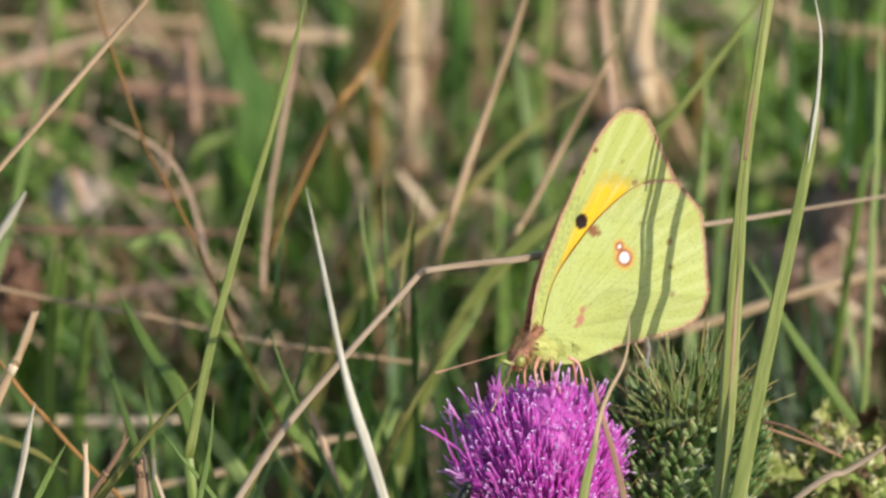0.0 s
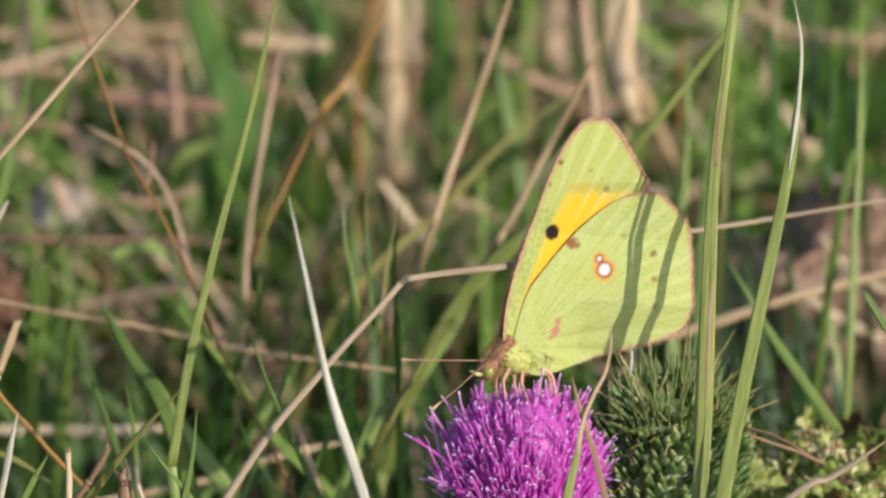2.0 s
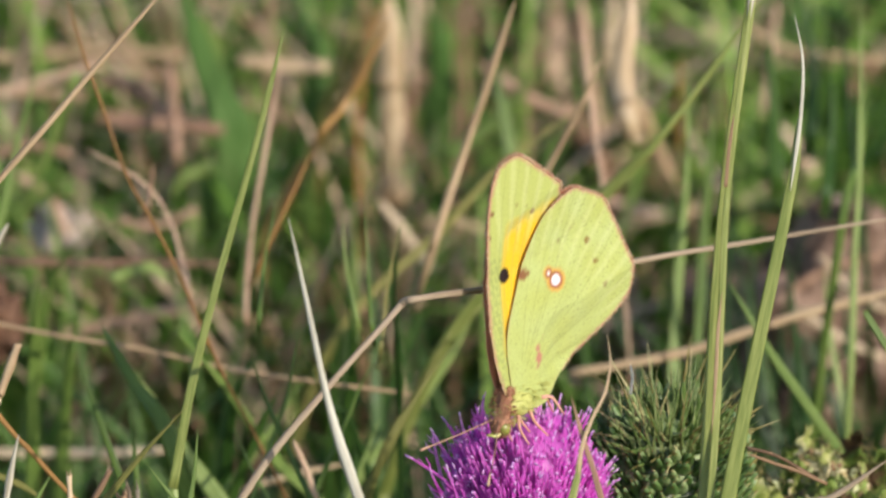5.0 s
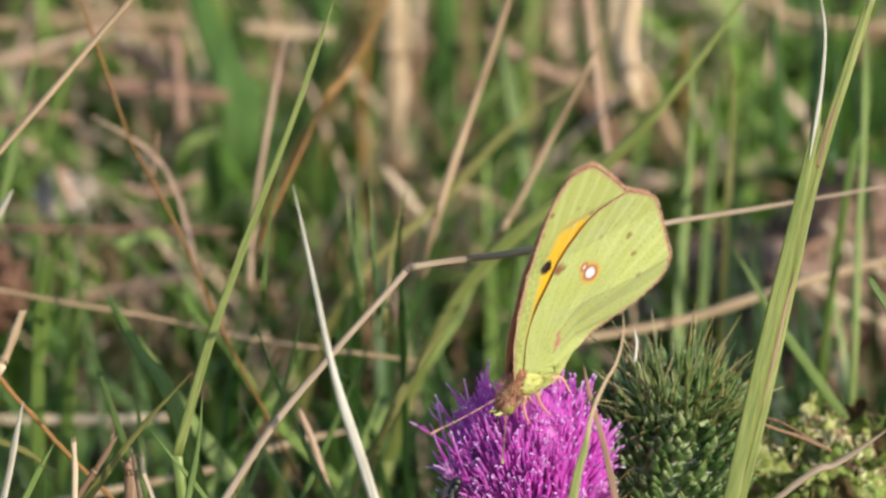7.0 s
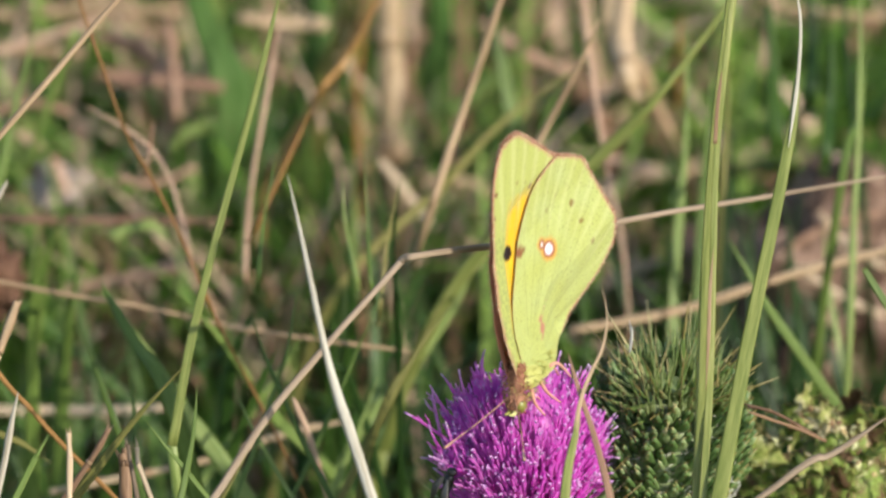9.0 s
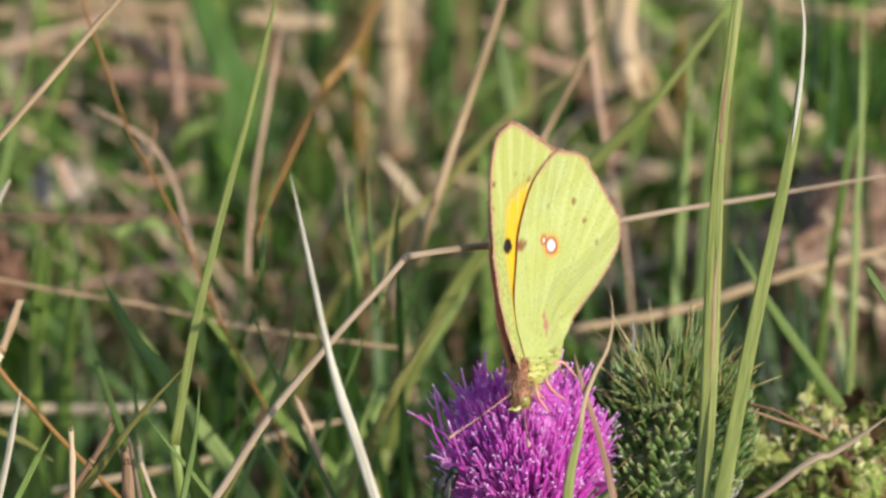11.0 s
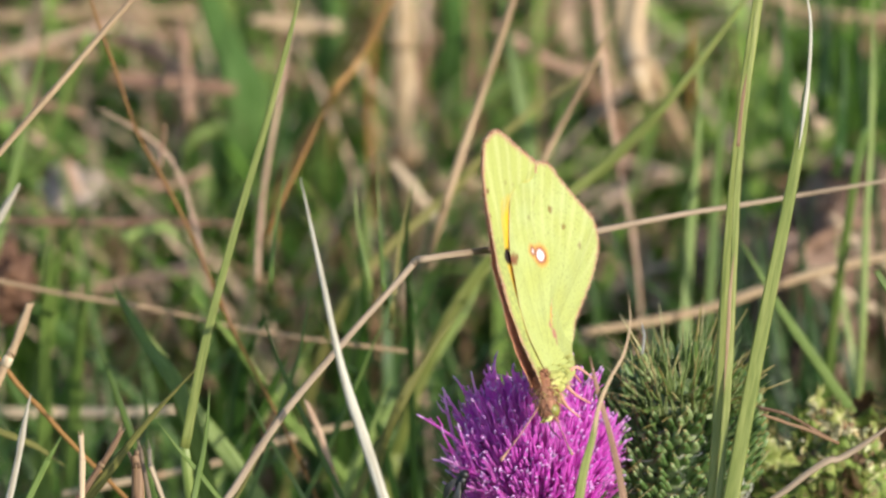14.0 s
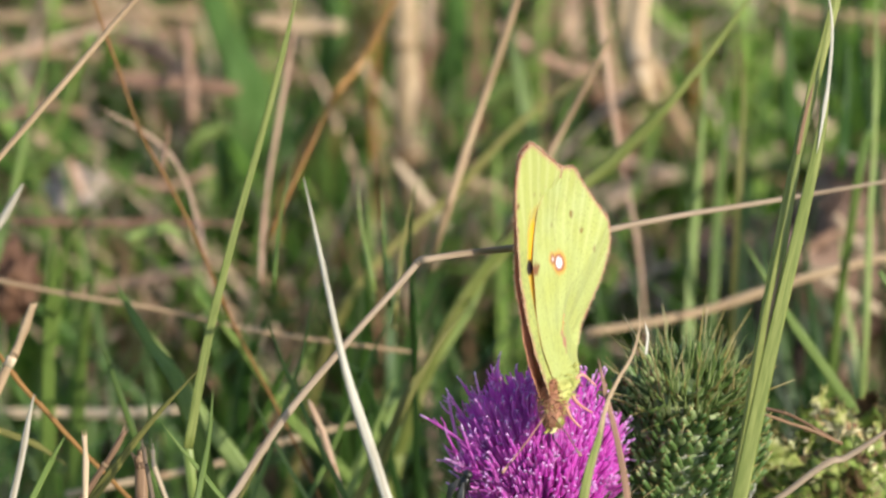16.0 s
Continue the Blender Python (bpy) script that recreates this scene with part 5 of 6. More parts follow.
wisp_blade = ribbon("blade", [(0.0171, -0.0326, 0.1196), (0.0163, -0.0348, 0.1156), (0.0153, -0.0370, 0.1120), (0.0145, -0.0400, 0.1067)], (0.0145, -0.0400, 0.1067), 0.25, 0.62, M_BLADE, wisp, tip=0.4)
ribbon("pale_curl", [(0.0196, -0.0271, 0.1291), (0.0200, -0.0288, 0.1262), (0.0194, -0.0304, 0.1233), (0.0180, -0.0318, 0.1209), (0.0169, -0.0332, 0.1185), (0.0162, -0.0348, 0.1156)], (0.0145, -0.0400, 0.1067), 0.10, 0.26, M_DRY, wisp_blade, "pale curled thread", tip=0.4)
ribbon("side_thread", [(0.0157, -0.0302, 0.1227), (0.0168, -0.0323, 0.1191), (0.0181, -0.0344, 0.1154), (0.0193, -0.0369, 0.1112), (0.0201, -0.0390, 0.1075)], (0.0145, -0.0400, 0.1067), 0.2, 0.45, M_PINK, wisp_blade, "grey-brown thread", tip=0.2)
slender, SLENDER_PIVOT = swaying("grass_tuft", "slender upright green grass blade", "grass", (-0.0285, -0.0013, 0.0938), (-0.0245, 0.0107, -0.0020), M_GREEN, 0.6)
slender_blade = ribbon("blade", [(-0.0151, 0.0248, 0.1390), (-0.0185, 0.0183, 0.1277), (-0.0231, 0.0104, 0.1140), (-0.0261, 0.0047, 0.1042), (-0.0285, -0.0013, 0.0938)], (-0.0285, -0.0013, 0.0938), 0.28, 0.58, M_BLADE, slender, tip=0.15)


# ---- butterfly ----
def closed_outline(ctrl, per=18):
    p = [Vector((x, z)) for x, z in ctrl]
    out = []
    n = len(p)
    for i in range(n):
        a, b, c, d = p[i - 1], p[i], p[(i + 1) % n], p[(i + 2) % n]
        for k in range(per):
            t = k / per
            out.append(0.5 * (2 * b + (c - a) * t + (2 * a - 5 * b + 4 * c - d) * t * t + (3 * b - a - 3 * c + d) * t ** 3))
    return np.array([(v.x, v.y) for v in out])


def soft(d, r, edge=0.18):
    """1 inside radius r, falling to 0 over the edge."""
    return np.clip((r - d) / edge + 0.5, 0, 1)


def mix(a, b, f):
    return a * (1 - f[:, None]) + np.array(b) * f[:, None]


PALE_YELLOW = srgb(191, 199, 111)
DEEP_YELLOW = srgb(250, 200, 28)
ROSE = srgb(204, 140, 126)
BROWN = srgb(122, 68, 46)
OLIVE = srgb(134, 98, 44)


def grain(p, f, seed):
    return np.array([noise.noise(Vector((x * f, z * f, seed))) for x, z in p])


def fore_paint(p, margin):
    """The under side of the fore wing, in millimetres from the wing root."""
    col = np.tile(np.array(PALE_YELLOW), (len(p), 1))
    g = grain(p, 0.7, 3)
    # warm yellow field along the middle
    ax = (p - [-3.3, 4.2]) @ np.array([0.363, 0.932])
    off = (p - [-3.3, 4.2]) @ np.array([0.932, -0.363])
    field = np.clip((14.9 - ax + 0.2 * off + 0.8 * g) / 2.6, 0, 1) * np.clip((ax + 1) / 3, 0, 1) * np.clip((off - 1.2) / 1.0, 0, 1)
    col = mix(col, srgb(150, 160, 96), np.clip((2.0 - off) / 0.8, 0, 1) * np.clip((grain(p, 2.6, 9) + 0.15) * 3, 0, 1) * (ax < 11) * 0.55)
    col = mix(col, DEEP_YELLOW, np.clip(field + 0.2 * g * field, 0, 1) * 0.92)
    col = veins(col, p, np.array([-1.6, 0.0]), (62, 67, 72, 77, 82, 87, 92))
    for x, z, r, c, k in ((1.85, 11.63, 0.86, srgb(40, 22, 18), 1), (7.88, 16.4, 0.36, BROWN, .8), (1.97, 19.5, 0.33, BROWN, .85),
                          (0.9, 17.0, 0.28, BROWN, .7), (5.6, 18.6, 0.25, BROWN, .35), (7.0, 17.6, 0.2, BROWN, .3)):
        d = np.hypot(p[:, 0] - x, p[:, 1] - z) + 0.12 * grain(p, 3.0, x)
        col = mix(col, c, soft(d, r) * k)
    col = pleats(col, p, np.array([-1.6, 0.0]), 14.0, 0.25)
    return rim(col, p, margin, 0.34)


def hind_paint(p, margin):
    col = np.tile(np.array(PALE_YELLOW), (len(p), 1))
    col = mix(col, srgb(196, 208, 136), np.clip(0.35 + 0.5 * grain(p, 0.35, 1), 0, 0.7))
    col = veins(col, p, np.array([-0.6, -0.4]), (8, 22, 34, 44, 53, 62, 70))
    e = np.array([7.61, 8.05])
    d = np.hypot(*(p - e).T)
    d2 = np.hypot(*(p - e - [-0.75, 1.15]).T)
    col = mix(col, srgb(222, 160, 70), np.clip(soft(np.minimum(d - 0.28, d2 + 0.22) + 0.2 * grain(p, 2.5, 6), 1.05, 0.4), 0, 1) * 0.8)
    col = mix(col, srgb(160, 84, 70), np.maximum(soft(np.abs(d - 0.80), 0.15, 0.16), soft(np.abs(d2 - 0.42), 0.13, 0.14)) * 0.85)
    col = mix(col, srgb(244, 238, 246), np.maximum(soft(d, 0.62, 0.14), soft(d2, 0.22, 0.12)))
    for x, z, r, c, k in ((13.25, 10.23, .40, OLIVE, .85), (13.75, 7.41, .36, OLIVE, .8), (14.0, 4.48, .32, OLIVE, .75), (9.4, 11.9, .24, BROWN, .5),
                          (11.5, 12.6, .22, BROWN, .3), (3.35, 10.7, .60, srgb(140, 78, 52), .9), (2.7, 11.0, .50, srgb(140, 78, 52), .85), (4.1, 10.5, .38, srgb(140, 78, 52), .8), (3.9, 11.1, .28, srgb(140, 78, 52), .6),
                          (2.69, .81, .55, srgb(196, 112, 110), .8), (2.9, 1.9, .4, srgb(196, 112, 110), .75), (2.3, .1, .35, srgb(196, 112, 110), .6)):
        d = np.hypot(p[:, 0] - x, p[:, 1] - z) + 0.22 * grain(p, 2.2, x)
        col = mix(col, c, soft(d, r, 0.3) * k)
    speck = np.clip((grain(p, 4.5, 7) - 0.36) * 6, 0, 1)
    col = mix(col, srgb(110, 100, 40), speck * 0.35)
    col = pleats(col, p, np.array([-0.6, -0.4]), 12.0, 0.2)
    return rim(col, p, margin, 0.30, np.clip((p[:, 0] - 7) / 5, 0.12, 1))


def upper_paint(p, margin):
    """The upper side, hidden but for its dark edge."""
    col = np.tile(np.array(srgb(226, 146, 30)), (len(p), 1))
    return mix(col, srgb(216, 150, 116), soft(margin, 2.4, 1.2))


def veins(col, p, root, angles):
    rel = p - root
    for a in angles:
        t = radians(a)
        along = rel @ np.array([math.cos(t), math.sin(t)])
        across = np.abs(rel @ np.array([-math.sin(t), math.cos(t)]) - 0.006 * along ** 2 * (1 if a < 45 else -1))
        col = mix(col, np.array(PALE_YELLOW) * 0.72, soft(across + 0.05 * grain(p, 1.2, a), 0.06, 0.09) * (along > 2) * 0.5)
    return col


def pleats(col, p, root, start, strength):
    """Pale rays between the veins towards the outer edge."""
    rel = p - root
    a, r = np.arctan2(rel[:, 1], rel[:, 0]), np.hypot(*rel.T)
    ray = np.clip(np.sin(a * 62 + 0.5 * grain(p, 0.5, 4)), 0, 1) * np.clip((r - start) / 3.5, 0, 1)
    return mix(col, srgb(232, 234, 176), ray * strength)


def rim(col, p, margin, width, strength=0.85):
    edge = soft(margin + 0.30 * grain(p, 3.0, 2), width, 0.35) * (0.8 + 0.35 * grain(p, 1.4, 8))
    col = mix(col, ROSE, np.clip(edge, 0, 1) * np.minimum(strength, 0.9))
    fringe = soft(margin, 0.12, 0.1) * np.clip(grain(p, 5.0, 12) * 3 + 0.2, 0, 1)
    return mix(col, srgb(240, 214, 206), fringe * np.minimum(strength, 0.7))


def wing(name, ctrl, root, under, side, offset, bow, parent, label, spread=0.22, near=20):
    """Two close sheets, the outer with the under side's pattern; side is -1 for the left wing."""
    out = closed_outline(ctrl)
    rows_, n = 92, len(out)
    k = (np.linspace(0.02, 1, rows_) ** 0.8)[:, None, None]
    flat = (np.array(root) + k * (out[None] - np.array(root))).reshape(-1, 2)
    margin = np.min(np.hypot(flat[:, None, 0] - out[None, ::2, 0], flat[:, None, 1] - out[None, ::2, 1]), axis=1)
    ripple = np.array([0.08 * math.sin(5.2 * math.atan2(z + 1, x + 1) * 4) * min(1, math.hypot(x, z) / 8) for x, z in flat])
    reach = np.hypot(*(flat - root).T)
    y = offset + spread * np.clip(1 - reach / near, 0, 1) + bow * np.sin(np.clip(reach / 24, 0, 1) * 3.14) + ripple + 0.10 * grain(flat, 0.15, 5)
    # both wings curve over to one side towards the tip; the hind wing folds along its lower edge
    bend = -0.2 * np.clip(flat[:, 1] - 11.7, 0, None)
    if under is fore_paint:
        inner = (flat - [-3.3, 4.2]) @ np.array([0.932, -0.363])
        bend += 0.3 + 0.38 * np.clip(inner - 1.3, 0, 1) * np.clip((17.2 - flat[:, 1]) / 1.2, 0, 1)
    else:
        bend += 0.43 + 0.22 * np.clip((6 - flat[:, 1]) / 6, 0, 1.1) * np.clip((9 - flat[:, 0]) / 6, -1, 1) \
            - 0.06 * np.clip(flat[:, 0] - 9, 0, 5) * np.clip((8 - flat[:, 1]) / 8, 0, 1) \
            + 1.3 * np.clip((4.6 - flat[:, 1]) / 4, 0, 1.4) * np.clip((flat[:, 0] - 2) / 4, 0, 1)
    cols = np.vstack([under(flat, margin), upper_paint(flat, margin)])
    pts = [(x / 1000, (side * w + c) / 1000, z / 1000) for (x, z), w, c in zip(flat, y, bend)]
    pts += [(x / 1000, (side * (w - 0.07) + c) / 1000, z / 1000) for (x, z), w, c in zip(flat, y, bend)]
    faces, m = [], len(flat)
    for r in range(rows_ - 1):
        for i in range(n):
            j = (i + 1) % n
            a, b, c, d = r * n + i, r * n + j, (r + 1) * n + j, (r + 1) * n + i
            faces += [(a, b, c, d), (m + d, m + c, m + b, m + a)]
    faces += [tuple(range(n - 1, -1, -1)), tuple(range(m, m + n))]
    last = (rows_ - 1) * n
    faces += [(last + i, last + (i + 1) % n, m + last + (i + 1) % n, m + last + i) for i in range(n)]
    me = bpy.data.meshes.new(name)
    me.from_pydata(pts, [], faces)
    me.attributes.new("pattern", "FLOAT_COLOR", "POINT").data.foreach_set("color", np.hstack([cols, np.ones((2 * m, 1))]).astype(np.float32).ravel())
    for p in me.polygons:
        p.use_smooth = True
    me.materials.append(M_WING)
    ob = new(name, me)
    ob.parent = parent
    ob["label"] = label
    # short soft scales along the edge, sparse near the root
    rnd, bm = random.Random(side * 7 + n), bmesh.new()
    for i in range(n):
        if out[i][0] + out[i][1] < 4 or (under is hind_paint and out[i][0] < 9 and out[i][1] > 5):
            continue
        q, before, after = Vector(pts[last + i]), Vector(pts[last + i - 1]), Vector(pts[last + (i + 1) % n])
        along = after - before
        away = Vector((along.z, 0, -along.x)).normalized()
        if away.dot(q - Vector((root[0] / 1000 + 0.006, 0, root[1] / 1000 + 0.007))) < 0:
            away = -away
        for _ in range(3):
            c = q + along * rnd.uniform(-0.5, 0.5) - away * 0.0001
            tip = c + (away + along.normalized() * rnd.uniform(-.6, .6) + Vector((0, rnd.uniform(-.4, .4), 0))).normalized() * rnd.uniform(0.00016, 0.00044)
            add_strand(bm, [c, tip], lambda s: 0.00005 - 0.00002 * s, lambda s: 0.00002, 3)
    part("fringe", bm, M_FRINGE, ob)["kind"] = "stuff"
    return ob


HIND = [(-2.2, -1.2), (-1.3, 4.4), (0.2, 7.1), (2.8, 10.8), (6.0, 14.3), (8.6, 16.2), (12.4, 17.0), (14.3, 15.95), (16.75, 13.8), (17.9, 10.6),
        (18.35, 6.9), (18.6, 4.4), (17.7, 1.9), (14.6, 0.3), (10.8, -1.1), (8.7, -1.7), (5.2, -3.2), (0.9, -4.2), (-1.7, -2.9)]
FORE = [(-3.2, -2.0), (-3.7, -0.8), (-3.3, 4.2), (-1.8, 9.4), (-0.4, 13.65), (0.95, 18.2), (2.4, 21.7), (4.05, 23.9), (5.4, 24.3), (7.1, 24.1),
        (8.4, 22.9), (9.8, 21.1), (11.8, 18.3), (12.5, 16.6), (11.2, 12.0), (6.1, 5.2), (0.6, -0.4)]


def strand_part(name, pts_mm, w0, w1, mat, parent, label=""):
    bm = bmesh.new()
    line = [q / 1000 for q in spline(pts_mm, 5)]
    add_strand(bm, line, lambda s: (w0 + (w1 - w0) * s) / 1000, lambda s: (w0 + (w1 - w0) * s) / 1000, 7)
    return part(name, bm, mat, parent, label)


def make_butterfly():
    rnd = random.Random(55)
    thing = new("butterfly")
    bm = bmesh.new()
    blob(bm, (-0.0022, 0, -0.0031), (0.0023, 0.0014, 0.0015), (0, 20, 0), lump=0.12)
    part("thorax", bm, M_FUR, thing, "furry yellow-green thorax")
    bm = bmesh.new()
    blob(bm, (-0.0034, 0, -0.0022), (0.0011, 0.0011, 0.0021), (0, 32, 0), lump=0.25)
    part("collar", bm, M_COLLAR, thing, "brownish-pink furry collar")
    bm = bmesh.new()
    blob(bm, (-0.0049, 0, -0.0043), (0.0010, 0.0011, 0.0014), (0, 35, 0), lump=0.2)
    head = part("head", bm, M_COLLAR, thing)
    bm = bmesh.new()
    for _ in range(620):
        a, z = rnd.uniform(0, 6.283), rnd.uniform(-1, 1)
        r = math.sqrt(1 - z * z)
        n = Vector((r * math.cos(a), r * math.sin(a), z))
        c = Vector((-0.0042 + 0.0013 * n.x - 0.0009 * n.z * -1.2, 0.0013 * n.y, -0.0030 + 0.0026 * n.z))
        d = (n + Vector((-0.2, 0, -0.5))).normalized() * rnd.uniform(0.0006, 0.0014)
        add_strand(bm, [c, c + d * 0.25, c + d * 0.45], lambda s: 0.00005 * (1.1 - s), lambda s: 0.00004, 3)
    part("collar_fur", bm, M_COLLAR, thing, "brown hairs")["kind"] = "stuff"
    for s in (-1, 1):
        bm = bmesh.new()
        blob(bm, (-0.0051, s * 0.0007, -0.0047), (0.0007, 0.0006, 0.0008), seg=14, rows=10)
        part("eye", bm, M_EYE, head, "shiny yellow-green eye")
        strand_part("palp", [(-5.6, s * .35, -5.0), (-6.3, s * .4, -5.1), (-6.9, s * .35, -4.8)], 0.32, 0.1, M_FUR, head)
    strand_part("proboscis", [(-5.8, 0, -5.2), (-6.4, 0, -6.2), (-6.0, 0, -8.0)], 0.10, 0.07, M_FLY, head)
    bm = bmesh.new()
    line = [Vector(q) / 1000 for q in ((-1.0, 0, -2.9), (2.0, 0.3, -2.6), (5.0, 1.5, -1.7), (7.6, 2.2, -0.6))]
    add_strand(bm, spline(line, 6), lambda s: 0.00045 * math.sin(0.5 + 2.3 * s) + 0.0001, lambda s: 0.00045 * math.sin(0.5 + 2.3 * s) + 0.0001, 12)
    part("abdomen", bm, M_FUR, thing, "slender yellow abdomen between the wings")
    feelers = []
    for _ in range(2):
        end = Vector((0, 0, 8.7))
        a = strand_part("antenna", [(0, 0, 0), (0.15, 0, end.z * 0.5), end], 0.075, 0.075, M_ANTENNA, head, "pinkish-brown antenna")
        strand_part("antenna_club", [end - Vector((0, 0, 1.1)), end - Vector((0, 0, 0.5)), end + Vector((0, 0, 0.5))], 0.09, 0.18, M_ANTENNA, a, "thickened pale club")
        feelers.append(a)
    for s in (-1, 1):
        for hip, knee, foot in (((-2.8, .7, -4.2), (-3.4, 1.1, -5.6), (-3.0, 1.4, -7.6)), ((-1.2, .8, -4.4), (-1.2, 1.2, -5.8), (-0.2, 1.5, -7.9)),
                                ((1.0, .6, -3.9), (2.4, .6, -4.6), (3.2, .9, -7.0))):
            strand_part("leg", [(hip[0], s * hip[1], hip[2]), (knee[0], s * knee[1], knee[2]), (foot[0], s * foot[1], foot[2])], 0.26, 0.09, M_LEG, thing, "slender pink leg")
    bm = bmesh.new()
    for _ in range(420):
        a, z = rnd.uniform(0, 6.283), rnd.uniform(-1, 1)
        r = math.sqrt(1 - z * z)
        n = Vector((r * math.cos(a), r * math.sin(a), z))
        k = rnd.random()
        c = Vector((-0.0024 + 0.0027 * n.x, 0.0016 * n.y, -0.0030 + 0.0018 * n.z)) if k < 0.6 else Vector((0.0002 + 0.0022 * n.x, 0.0009 * n.y, -0.0031 + 0.0009 * n.z + 0.0004 * n.x))
        d = (n + Vector((0.7, 0, -0.5))).normalized() * rnd.uniform(0.0004, 0.0009)
        add_strand(bm, [c, c + d * 0.5, c + d + Vector((0, 0, -0.0002))], lambda s: 0.00004 * (1.1 - s), lambda s: 0.00003, 3)
    part("fur", bm, M_FUR, thing, "fine yellow hairs")["kind"] = "stuff"
    left = wing("fore_wing", FORE, (-1.5, 0.5), fore_paint, -1, 0.36, 0.08, thing, "yellow fore wing with black spot and rose edge")
    wing("hind_wing", HIND, (-0.5, -0.6), hind_paint, -1, 0.52, 0.10, thing, "greenish-yellow hind wing with white eye spot")
    right = wing("fore_wing", FORE, (-1.5, 0.5), fore_paint, 1, 0.06, 0.05, thing, "fore wing with dark brown edge", 0.9, 10)
    wing("hind_wing", HIND, (-0.5, -0.6), hind_paint, 1, 0.24, 0.10, thing, "greenish-yellow hind wing on the far side", 0.8, 10)
    for o in thing.children:
        if not o.name.startswith(("fore_wing", "hind_wing")):
            o.location = (0.0004, 0.0005, 0.0005)
    tagged(thing, "yellow butterfly with closed spotted wings on a thistle", "butterfly")
    return thing, left, right, feelers


butterfly, left_fore_wing, right_fore_wing, antennae = make_butterfly()


def make_fly():
    thing = new("fly")
    thing.matrix_basis = Matrix.Translation((0.0024, -0.0221, 0.1018)) @ pose(0, 0, 0, 20, -70, 15) @ Matrix.Scale(0.7, 4)
    bm = bmesh.new()
    blob(bm, (0, 0, 0), (0.0014, 0.0009, 0.0009), lump=0.1)
    part("thorax", bm, M_FLY, thing)
    bm = bmesh.new()
    blob(bm, (-0.0021, 0, -0.0002), (0.0016, 0.0008, 0.0008), lump=0.1)
    part("abdomen", bm, M_FLY, thing)
    bm = bmesh.new()
    blob(bm, (0.0016, 0, 0), (0.0007, 0.0009, 0.0008), lump=0.1)
    part("head", bm, M_FLY, thing)
    for s in (-1, 1):
        bm = bmesh.new()
        add_strand(bm, [Vector((0.0004, s * 0.0005, 0.0008)), Vector((-0.002, s * 0.0013, 0.001)), Vector((-0.0042, s * 0.0014, 0.0008))],
                   lambda q: 0.0009 * math.sin(0.3 + 2.5 * q), lambda q: 0.00002, 6, face=Vector((0, 0, 1)))
        part("wing", bm, M_FLY_WING, thing, "clear greyish fly wing")
        for k in (-1, 0, 1):
            strand_part("leg", [(k * 0.6, s * 0.6, -0.4), (k * 1.4, s * 1.7, -0.2), (k * 1.8, s * 2.2, -1.4)], 0.1, 0.05, M_FLY, thing)
    tagged(thing, "small dark fly on the side of the flower", "fly")


make_fly()


